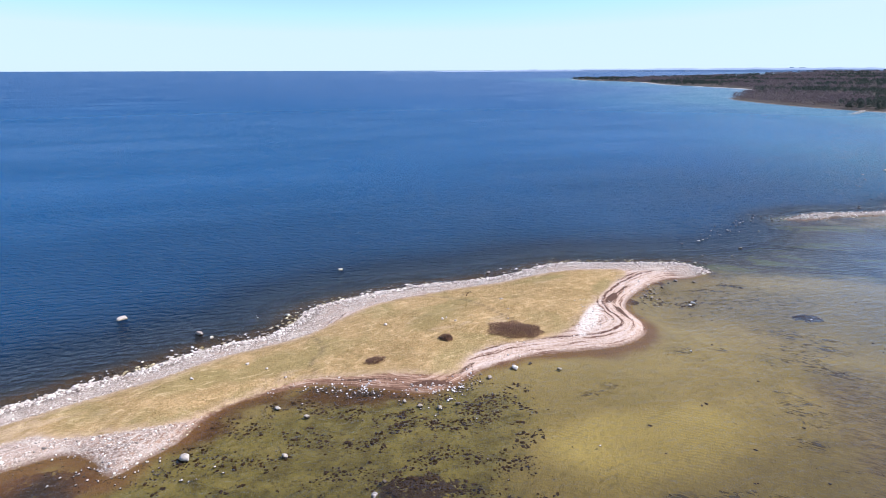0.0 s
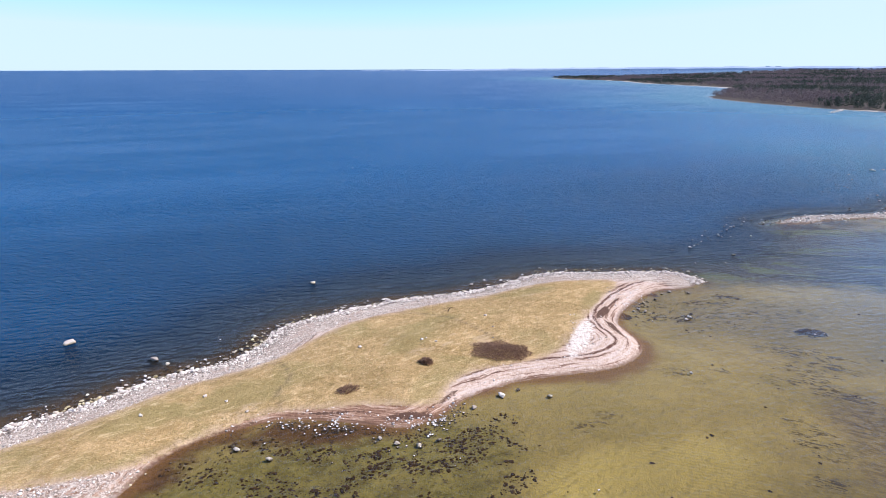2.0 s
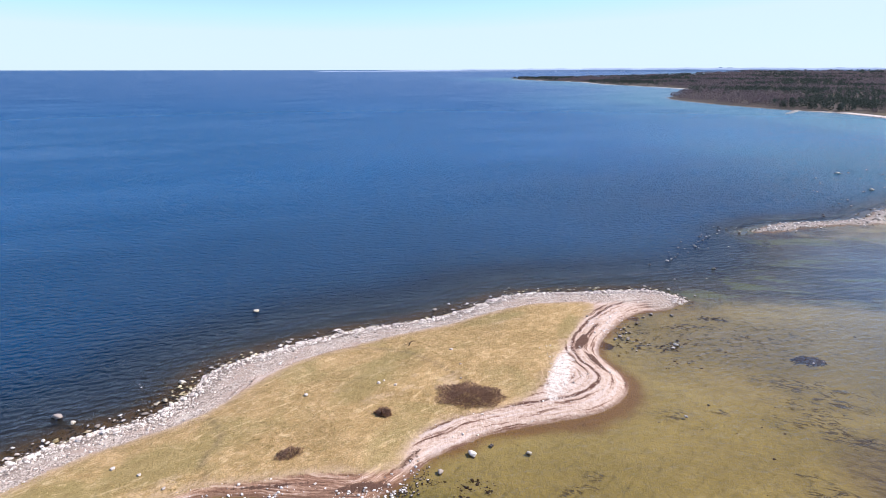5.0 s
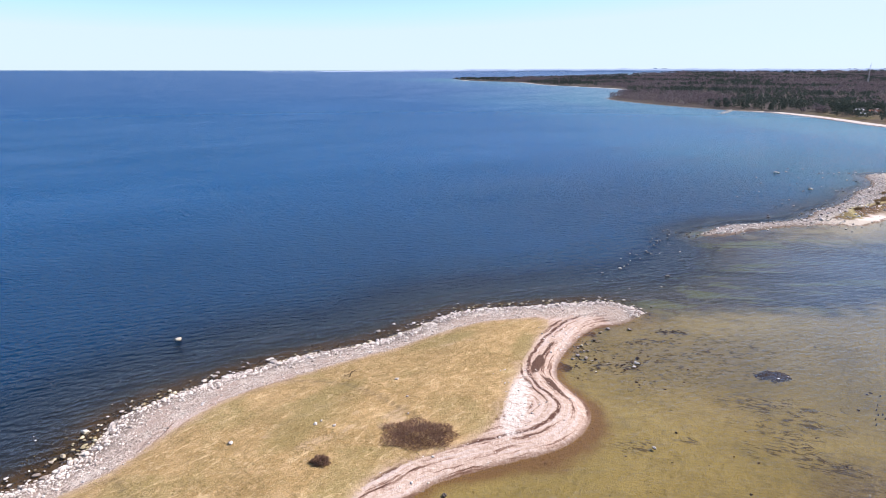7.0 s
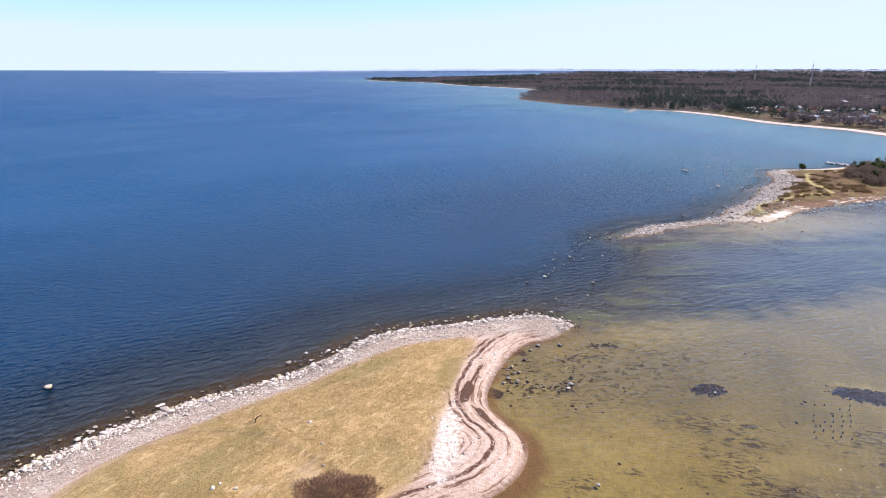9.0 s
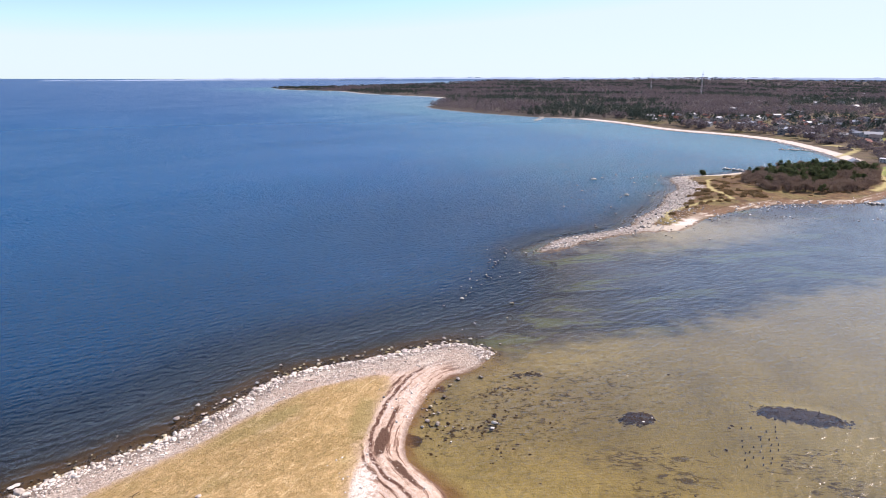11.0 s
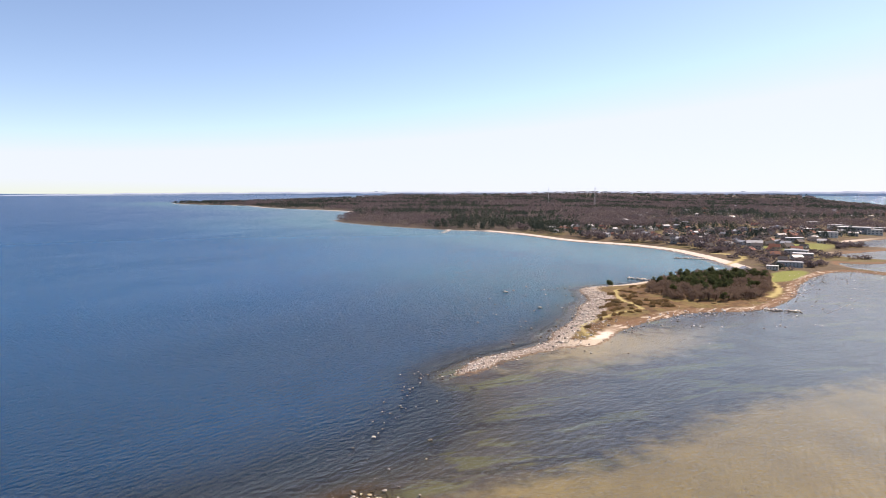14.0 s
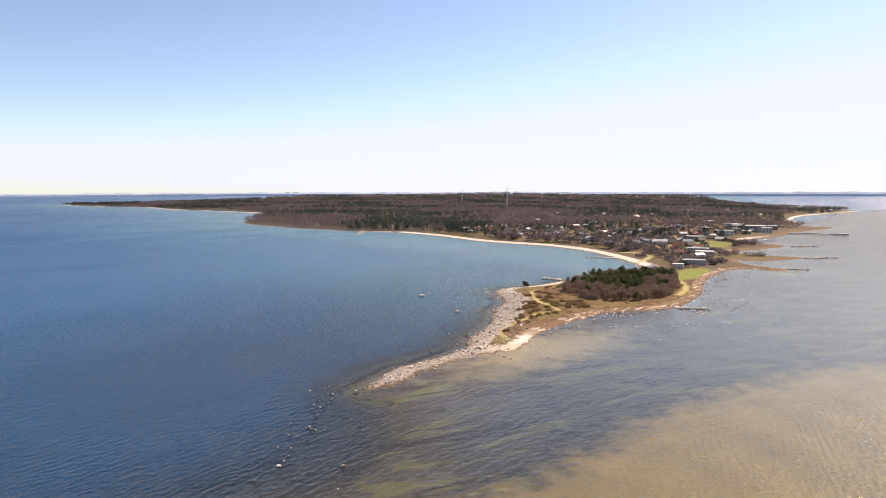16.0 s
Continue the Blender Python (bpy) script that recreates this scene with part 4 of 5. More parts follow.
# ---------------- single boulders ----------------
def boulder(x, y, size, label, group, seed, tall=0.6, mat=None):
    gg = np.random.default_rng(seed)
    v, f = ICO3
    d = np.zeros(len(v))
    for k in range(7):
        w = gg.normal(size=3)
        d += gg.uniform(0.05, 0.13) * np.sin(v @ w * (1.2 + 0.5 * k) + gg.uniform(0, 6))
    cut = gg.normal(size=(5, 3))
    cut /= np.linalg.norm(cut, axis=1)[:, None]
    V = v * (1 + d)[:, None]
    for c in cut:
        h_ = V @ c
        lim = gg.uniform(0.62, 0.85)
        V -= np.maximum(h_ - lim, 0)[:, None] * c * 0.85
    V = V * np.array([1.0, gg.uniform(0.65, 0.85), tall]) * size * 0.5
    a_ = gg.uniform(0, 6.28)
    V = np.stack([V[:, 0] * math.cos(a_) - V[:, 1] * math.sin(a_), V[:, 0] * math.sin(a_) + V[:, 1] * math.cos(a_), V[:, 2]], 1)
    ob = mesh_ob("boulder", V, f, mat or m_boulder, smooth_=True)
    z = float(ground_at([(x, y)])[0])
    low = V[:, 2].min()
    base = z if z > -0.9 else -0.9
    ob.location = (x, y, max(base - low - 0.12 * size, -low * 0.12))
    return tagged(ob, label, "boulder", group)


SEA_B = [(-60.1, 111.0, 2.6), (-43.0, 104.1, 2.0), (-40.3, 102.4, 1.1), (-29.3, 112.6, 1.5), (-23.8, 141.2, 1.6), (-6.8, 128.3, 1.7), (10.4, 138.6, 1.3), (13.4, 141.4, 1.0),
         (-6.0, 126.8, 1.2), (27, 149.5, 0.9), (33, 148.6, 0.9), (-26, 112.8, 1.2), (199.5, 285.1, 3.3), (185.4, 247.1, 2.6), (68.8, 165.7, 1.3), (76.9, 158.6, 1.2), (70.5, 167, 0.8),
         (64, 141.5, 0.8), (56, 147.8, 1.4), (52.5, 147.6, 1.2), (60.2, 145.6, 1.1), (46, 148.2, 1.0), (39.4, 147.4, 1.2), (149.5, 198.5, 1.9)]
LAG_B = [(-31.0, 66.6, 1.5), (-19.2, 67.3, 1.0), (-7.6, 59.8, 1.0), (-18.3, 76.3, 0.9), (-22.8, 78.4, 1.0), (-6.7, 62.2, 0.6), (11.2, 90.5, 1.2), (7.0, 87.4, 0.9), (13.8, 92.2, 0.6),
         (18, 90.2, 0.7), (40.8, 96.5, 0.6), (46.5, 128.3, 0.8), (49, 131.2, 0.7), (43.5, 126.5, 0.7), (41.5, 123.2, 0.8), (40.2, 122.0, 0.6), (43.8, 124.4, 0.6), (51.0, 132.4, 0.8), (49.5, 118.6, 0.9), (48.6, 117.6, 0.7),
         (54.6, 131.6, 0.7), (42.4, 121.8, 0.8), (-0.5, 78.5, 1.0), (2.0, 79.6, 0.8), (-3.2, 79.0, 0.9), (-5.4, 80.2, 0.7)]
for k, (x, y, s) in enumerate(SEA_B):
    boulder(x, y, s * 0.78, "weathered grey granite boulder standing in the blue sea" if s > 1.4 else "pale granite boulder awash near the stony shore", "boulders in the sea", 100 + k)
for k, (x, y, s) in enumerate(LAG_B):
    boulder(x, y, s, "pale pinkish granite boulder in the clear shallows", "boulders in the shallows", 200 + k, 0.6, m_dark if k % 3 == 2 and s < 1.2 else None)
g = np.random.default_rng(21)
k = 0
while k < 42:
    x, y = g.uniform(60, 112), g.uniform(140, 200)
    t_ = ((x - 62) * 0.62 + (y - 143) * 0.78)
    off = (x - 62) * 0.78 - (y - 143) * 0.62
    if 0 < t_ < 66 and abs(off + 4) < 9 * g.uniform(0.1, 1) and g.uniform(0, 1) < 0.2 + 0.8 * (t_ / 66) ** 2:
        boulder(x, y, g.uniform(0.3, 0.7), "small stone breaking the surface between island and spit", "stones between island and spit", 300 + k, 0.6, m_dark if k % 3 else m_boulder)
        k += 1
k = 0
while k < 46:
    x, y = g.uniform(135, 235), g.uniform(205, 300)
    d_ = float(fields(np.array([[x, y]]))["d_land"][0])
    if d_ < -1 and g.uniform(0, 1) < math.exp(d_ / 18) and y > 200 + (x - 140) * 0.7:
        boulder(x, y, g.uniform(0.4, 1.0), "dark boulder off the stony point", "boulders off the point", 500 + k, 0.6, m_dark)
        k += 1

# pale stones lying in the grass
g = np.random.default_rng(23)
for k in range(14):
    x, y = g.uniform(-48, 22), 0
    y = 76 + (x + 48) * 0.55 + g.uniform(-4, 9)
    if float(fields(np.array([[x, y]]))["d_gra"][0]) > 1.5:
        boulder(x, y, g.uniform(0.35, 0.75), "pale stone lying in the dry grass", "stones in the grass", 700 + k, 0.5)

# white stones in the near cove, and weed clumps on the sea bed
g = np.random.default_rng(31)
sp = np.column_stack([g.uniform(-30, 6, 16000), g.uniform(74, 90, 16000)])
f_ = fields(sp)
di = f_["d_isl"]
near_ = np.exp(-np.abs(di + 0.9) / 1.1) * (0.15 + 0.85 * smooth(lumps(sp * 1.3, 1, 7), 0.0, 0.25)) * np.exp(-((sp[:, 0] + 7) / 11) ** 2)
sp = sp[g.uniform(0, 1, len(sp)) < near_ * 1.6 + 0.004 * (di < 0)]
ex = np.column_stack([g.normal(-38, 6, 200), g.normal(63.8, 1.6, 200)])
sp = np.vstack([sp, ex, np.column_stack([g.uniform(-40, 20, 40), g.uniform(58, 80, 40)]), np.column_stack([g.normal(42.5, 2.6, 160), g.normal(124.8, 4.0, 160)]), np.column_stack([g.normal(27.2, 1.6, 45), g.normal(108, 5.5, 45)])])
sp = on_ground(sp)
sp = sp[(sp[:, 2] < 0.5) | (sp[:, 0] > 20)]
sz = 0.07 + 0.15 * g.uniform(0, 1, len(sp)) ** 3
sp[:, 2] = np.maximum(sp[:, 2], -0.10 - 0.1 * sz)
tagged(many("cove_stones", ICO1, sp, sz, m_white, seed=6), "scattered white stones at the edge of the cove", "stones", kind="stuff")
n = 15000
sp = np.vstack([np.column_stack([g.uniform(-34, 13, n), g.uniform(57, 86, n)]), np.column_stack([g.normal(48, 6, 700), g.normal(120, 4, 700)]), np.column_stack([g.uniform(12, 90, 320), g.uniform(58, 125, 320)])])
f_ = fields(sp)
bunch = smooth(lumps(sp * 0.9, 1, 6) + 0.35 * lumps(sp * 0.3, 1, 6), -0.06, 0.12) * np.where(sp[:, 0] < 13, 0.36 + 0.54 * np.exp(-((sp[:, 0] - 1) / 13) ** 2 - ((sp[:, 1] - 74) / 12) ** 2), 1)
keep = (f_["d_isl"] < -1.2) & (g.uniform(0, 1, len(sp)) < bunch) & (f_["d_lag"] > 4)
sp = np.column_stack([sp[keep], f_["z"][keep]])
sz = 0.08 + 0.22 * g.uniform(0, 1, len(sp)) ** 3
tagged(many("seaweed_clumps", ICO1, sp, sz, m_weed, flat=(0.2, 0.4), rough=0.5, seed=8), "dark brown clumps of bladder wrack on the sand", "seaweed", kind="stuff")


# stones and wrack on the reefs of the lagoon
sp = np.vstack([np.column_stack([g.normal(90.3, 4.2, 70), g.normal(102.2, 3.2, 70)]), np.column_stack([g.normal(68.6, 2.2, 8), g.normal(111.6, 1.5, 8)]), np.column_stack([g.normal(61.5, 2.6, 60), g.normal(129.8, 0.9, 60)])])
f_ = fields(sp)
sp = np.column_stack([sp, f_["z"] + 0.10])[f_["weed"] > 0.3]
tagged(many("reef_stones", ICO1, sp, 0.06 + 0.18 * g.uniform(0, 1, len(sp)) ** 3, m_white, seed=16), "pale stones awash on the weedy reefs", "stones", kind="stuff")
sp = np.vstack([np.column_stack([g.uniform(80, 101, 2600), g.uniform(92, 113, 2600)]), np.column_stack([g.uniform(63, 75, 700), g.uniform(107, 117, 700)])])
f_ = fields(sp)
sp = np.column_stack([sp, f_["z"]])[f_["weed"] > g.uniform(0.25, 0.8, len(sp))]
tagged(many("reef_wrack", ICO1, sp, 0.06 + 0.13 * g.uniform(0, 1, len(sp)) ** 2, m_weed, flat=(0.2, 0.5), rough=0.6, seed=17), "dark matted wrack on the low reefs", "seaweed", kind="stuff")

# tussocks of last year's grass
g = np.random.default_rng(37)
c_ = np.column_stack([g.uniform(-66, 42, 60000), g.uniform(56, 138, 60000)])
f_ = fields(c_)
tuft = smooth(lumps(c_ * 0.6, 1, 7), -0.1, 0.25)
keep = (f_["d_gra"] > 0.1) & (g.uniform(0, 1, len(c_)) < 0.3 + 0.6 * tuft) & (f_["track"] < 0.4)
c_, z_ = c_[keep], f_["z"][keep]
n, b = len(c_), 5
lean = g.normal(0, 2.6, (n, b, 2))
hgt = g.uniform(0.03, 0.09, (n, b))
foot = np.concatenate([c_[:, None, :] + g.normal(0, 0.13, (n, b, 2)), np.repeat(z_[:, None, None] - 0.02, b, 1)], 2)
turn = g.uniform(0, 6.283, (n, b))
half = np.stack([np.cos(turn), np.sin(turn), np.zeros((n, b))], -1) * g.uniform(0.05, 0.13, (n, b, 1))
tip = foot + np.concatenate([lean * hgt[..., None], hgt[..., None]], 2)
V = np.stack([foot - half, foot + half, tip], 2).reshape(-1, 3)
tagged(mesh_ob("grass_tussocks", V, np.arange(len(V)).reshape(-1, 3), m_straw), "dry straw-coloured grass tussocks covering the islet", "grass", kind="stuff")


# ---------------- plants of the island ----------------
def spray(n, seed, r, h, width, length, base=0.0, up=0.55, dome=True):
    """Fine crossed twigs or leaves filling a dome: n thin three-cornered slips."""
    gg = np.random.default_rng(seed)
    d = gg.normal(size=(n, 3))
    d[:, 2] = np.abs(d[:, 2]) if dome else d[:, 2]
    d /= np.linalg.norm(d, axis=1)[:, None]
    rad = gg.uniform(0.25, 1, n) ** 0.45
    lump = 1 + 0.22 * np.sin(d[:, 0] * 5 + seed) * np.cos(d[:, 1] * 6 + seed * 2)
    c = d * (rad * lump)[:, None] * np.array([r, r, h])
    c[:, 2] += base
    ax = d * (1 - up) + np.array([0, 0, up]) + gg.normal(size=(n, 3)) * 0.35
    ax /= np.linalg.norm(ax, axis=1)[:, None]
    sd = np.cross(ax, gg.normal(size=(n, 3)))
    sd /= np.linalg.norm(sd, axis=1)[:, None] + 1e-9
    ln = length * gg.uniform(0.6, 1.3, n)[:, None]
    wd = width * gg.uniform(0.6, 1.3, n)[:, None]
    V = np.stack([c - sd * wd / 2 - ax * ln / 2, c + sd * wd / 2 - ax * ln / 2, c + ax * ln / 2], 1)
    return V.reshape(-1, 3), np.arange(3 * n).reshape(-1, 3)


def limb(bm, p0, p1, r0, r1, sides=5):
    p0, p1 = Vector(p0), Vector(p1)
    d = p1 - p0
    m = Matrix.Translation((p0 + p1) / 2) @ d.to_track_quat("Z", "Y").to_matrix().to_4x4()
    bmesh.ops.create_cone(bm, cap_ends=True, segments=sides, radius1=r0, radius2=r1, depth=d.length, matrix=m)


def stems(seed, n, h, rx, ry, r0, parent):
    gg = np.random.default_rng(seed)
    for _ in range(n):
        a_, b_ = gg.uniform(0, 6.28), 0.9 * gg.uniform(0.1, 0.6)
        bm = bmesh.new()
        limb(bm, (0.27 * rx * math.cos(a_), 0.27 * ry * math.sin(a_), -0.1), (b_ * 1.5 * rx * math.cos(a_), b_ * 1.5 * ry * math.sin(a_), h * gg.uniform(0.5, 0.9)), r0, r0 * 0.35, 4)
        part("stem", bm, m_bark, parent)


def shrub(x, y, rx, ry, h, n, seed, label, turn=0):
    z = float(ground_at([(x, y)])[0])
    e_ = tagged(new("shrub"), label, "shrub", "bare shrubs on the island")
    e_.location, e_.rotation_euler = (x, y, z - 0.02), (0, 0, radians(turn))
    stems(seed, 26, h, rx, ry, 0.03, e_)
    v, f = spray(n, seed, 1.0, 1.0, 0.06, 0.4, up=0.35)
    v = v.reshape(-1, 3, 3)
    c = v.mean(1, keepdims=True)
    v = (v - c) + c * np.array([rx, ry, h])
    mesh_ob("twig_crown", v.reshape(-1, 3), f, m_shrub, e_)
    return e_


shrub(12.3, 102.9, 5.2, 3.3, 0.85, 9000, 5, "low spreading thicket of bare brown twigs in dry grass", -12)
shrub(0.5, 98.6, 1.15, 0.9, 0.9, 1700, 6, "small round bare brown shrub in dry grass")
shrub(-10.6, 91.2, 1.9, 1.2, 0.55, 950, 7, "sparse low bare shrub near the beach edge", 20)
bm = bmesh.new()
gg = np.random.default_rng(9)
limb(bm, (0, 0, -0.1), (0.5, 0.1, 1.1), 0.12, 0.08)
limb(bm, (0.5, 0.1, 1.1), (1.7, 0.3, 1.5), 0.08, 0.03)
limb(bm, (0.3, 0.06, 0.7), (-1.6, -0.5, 0.5), 0.08, 0.03)
for _ in range(26):
    q = Vector((gg.uniform(-1.2, 1.5), gg.uniform(-0.4, 0.4), gg.uniform(0.5, 1.4)))
    limb(bm, q, q + Vector((gg.uniform(-0.8, 0.8), gg.uniform(-0.8, 0.8), gg.uniform(0.1, 0.8))), 0.025, 0.008, 3)
dead = part("fallen_branch", bm, m_bark)
dead.location = (4.6, 119.4, float(ground_at([(4.6, 119.4)])[0]))
dead.scale = (0.6, 0.6, 0.6)
tagged(dead, "dead grey branch lying in the dry grass", "branch")


# ---------------- trees of the wooded point ----------------
def tree(kind, seed):
    gg = np.random.default_rng(seed)
    e_ = new("pine_tree" if kind == "pine" else "bare_tree")
    bm = bmesh.new()
    if kind == "pine":
        h = gg.uniform(5.0, 7.2)
        limb(bm, (0, 0, -0.3), (gg.uniform(-0.3, 0.3), gg.uniform(-0.3, 0.3), h * 0.9), 0.17, 0.04, 6)
        for k in range(9):
            a_, z0 = gg.uniform(0, 6.28), h * gg.uniform(0.3, 0.8)
            limb(bm, (0, 0, z0), (1.5 * math.cos(a_), 1.5 * math.sin(a_), z0 + 0.5), 0.05, 0.02, 4)
        part("trunk", bm, m_bark, e_)
        V, F, k0 = [], [], 0
        for k in range(11):
            a_, s = gg.uniform(0, 6.28), gg.uniform(0, 1)
            rr = (1 - s) * 1.5 + 0.2
            v, f = spray(60, seed * 31 + k, 1.0, 0.8, 0.34, 0.6, dome=False, up=0.25)
            v = v + np.array([rr * math.cos(a_), rr * math.sin(a_), h * (0.24 + 0.68 * s)])
            V.append(v), F.append(f + k0)
            k0 += len(v)
        mesh_ob("crown", np.vstack(V), np.vstack(F), m_needle, e_)
    else:
        h = gg.uniform(3.4, 5.4)
        for k in range(3):
            a_ = gg.uniform(0, 6.28)
            tx = Vector((0.9 * math.cos(a_), 0.9 * math.sin(a_), h * gg.uniform(0.6, 0.8)))
            limb(bm, (0.15 * math.cos(a_), 0.15 * math.sin(a_), -0.3), tx, 0.12, 0.04, 5)
            for _ in range(6):
                q = tx * gg.uniform(0.4, 1)
                limb(bm, q, q + Vector((gg.uniform(-1.2, 1.2), gg.uniform(-1.2, 1.2), gg.uniform(0.4, 1.6))), 0.04, 0.012, 3)
        part("trunk", bm, m_bark, e_)
        V, F, k0 = [], [], 0
        for k in range(8):
            a_, r_ = gg.uniform(0, 6.28), gg.uniform(0.3, 1.9)
            v, f = spray(85, seed * 17 + k, gg.uniform(0.8, 1.4), gg.uniform(0.9, 1.5), 0.11, 0.95, dome=False, up=0.65)
            v = v + np.array([r_ * math.cos(a_), r_ * math.sin(a_), h * gg.uniform(0.16, 0.80)])
            V.append(v), F.append(f + k0)
            k0 += len(v)
        mesh_ob("crown", np.vstack(V), np.vstack(F), m_twig, e_)
    return e_


PINE_L = "dark green pine in the small wood on the point"
BARE_L = "leafless brown tree at the edge of the small wood"
pines = [tagged(tree("pine", 50 + k), PINE_L, "tree", "pines on the point") for k in range(4)]
bares = [tagged(tree("bare", 70 + k), BARE_L, "tree", "bare trees on the point") for k in range(4)]
WOOD = spline([(240, 224), (248, 214), (262, 208.5), (285, 212), (305, 221), (326, 233), (338, 241), (334, 249), (322, 258), (312, 266), (292, 264), (270, 256), (252, 247), (243, 238)], 3)
PINE_ZONE = spline([(256, 232), (268, 224), (288, 226), (306, 232), (326, 240), (330, 247), (318, 257), (308, 263), (292, 260), (272, 251), (258, 243)], 3)
g = np.random.default_rng(61)
spots = []
for _ in range(9000):
    if len(spots) >= 340:
        break
    q = np.array([g.uniform(236, 342), g.uniform(206, 270)])
    if line_dist(q[None], WOOD)[0] > 0 and all(np.hypot(*(q - w)) > 2.3 for w in spots):
        spots.append(q)
spots = np.array(spots)
inner = line_dist(spots, PINE_ZONE)
sp = on_ground(spots)
used = {"pine": 0, "bare": 0}
for k, q in enumerate(sp):
    kind = "pine" if g.uniform(0, 1) < (0.74 if inner[k] > 2 else 0.42 if inner[k] > -3 else 0.13) else "bare"
    src = (pines if kind == "pine" else bares)
    m = pose(*q, 0, 0, g.uniform(0, 360)) @ Matrix.Diagonal((g.uniform(0.75, 1.2), g.uniform(0.75, 1.2), g.uniform(0.5, 0.85) if kind == "pine" else g.uniform(0.55, 1.0), 1))
    u = used[kind]
    ob = src[u] if u < 4 else copy_thing(src[u % 4], m)
    ob.matrix_basis = m
    used[kind] += 1
# the lone pine at the north end of the point
e_ = tagged(new("pine_tree"), "single dark bushy pine above the stony shore", "tree")
e_.location, e_.scale = on_ground([(250, 268.5)])[0], (0.72, 0.72, 0.62)
bm = bmesh.new()
limb(bm, (0, 0, -0.3), (0.2, 0.1, 3.2), 0.22, 0.08, 7)
for k in range(8):
    limb(bm, (0, 0, 0.9 + 0.2 * k), (1.6 * math.cos(k * 2.4), 1.6 * math.sin(k * 2.4), 1.6 + 0.25 * k), 0.06, 0.02, 4)
part("trunk", bm, m_bark, e_)
V, F, k0 = [], [], 0
for k in range(16):
    v, f = spray(120, 400 + k, 1.25, 1.05, 0.34, 0.6, dome=False, up=0.25)
    v = v + np.array([1.7 * math.cos(k * 2.4) * (k % 4) / 3, 1.7 * math.sin(k * 2.4) * (k % 4) / 3, 1.5 + 2.0 * (k % 5) / 4])
    V.append(v), F.append(f + k0)
    k0 += len(v)
mesh_ob("crown", np.vstack(V), np.vstack(F), m_needle, e_)

# low brush on the heath of the point
brush = spray(320, 91, 1.0, 0.9, 0.09, 0.6)
low = tagged(mesh_ob("low_shrub", *brush, m_heather), "low dark olive-brown shrub on the heath", "shrub", "low shrubs on the heath")
k = 0
while k < 110:
    q = np.array([g.uniform(168, 345), g.uniform(198, 272)]) if k > 64 else np.array([g.uniform(168, 232), g.uniform(198, 270)])
    f_ = fields(q[None])
    if f_["d_land"][0] > 9 and f_["path"][0] < 0.1 and f_["lawn"][0] < 0.1 and line_dist(q[None], WOOD)[0] < 1 and g.uniform(0, 1) < (0.9 if q[0] < 232 else 0.5):
        m = pose(*q, float(f_["z"][0]) - 0.05, 0, 0, g.uniform(0, 360)) @ Matrix.Diagonal((g.uniform(0.7, 2.4), g.uniform(0.6, 1.7), g.uniform(0.45, 1.3), 1))
        ob = low if k == 0 else copy_thing(low, m)
        ob.matrix_basis = m
        k += 1


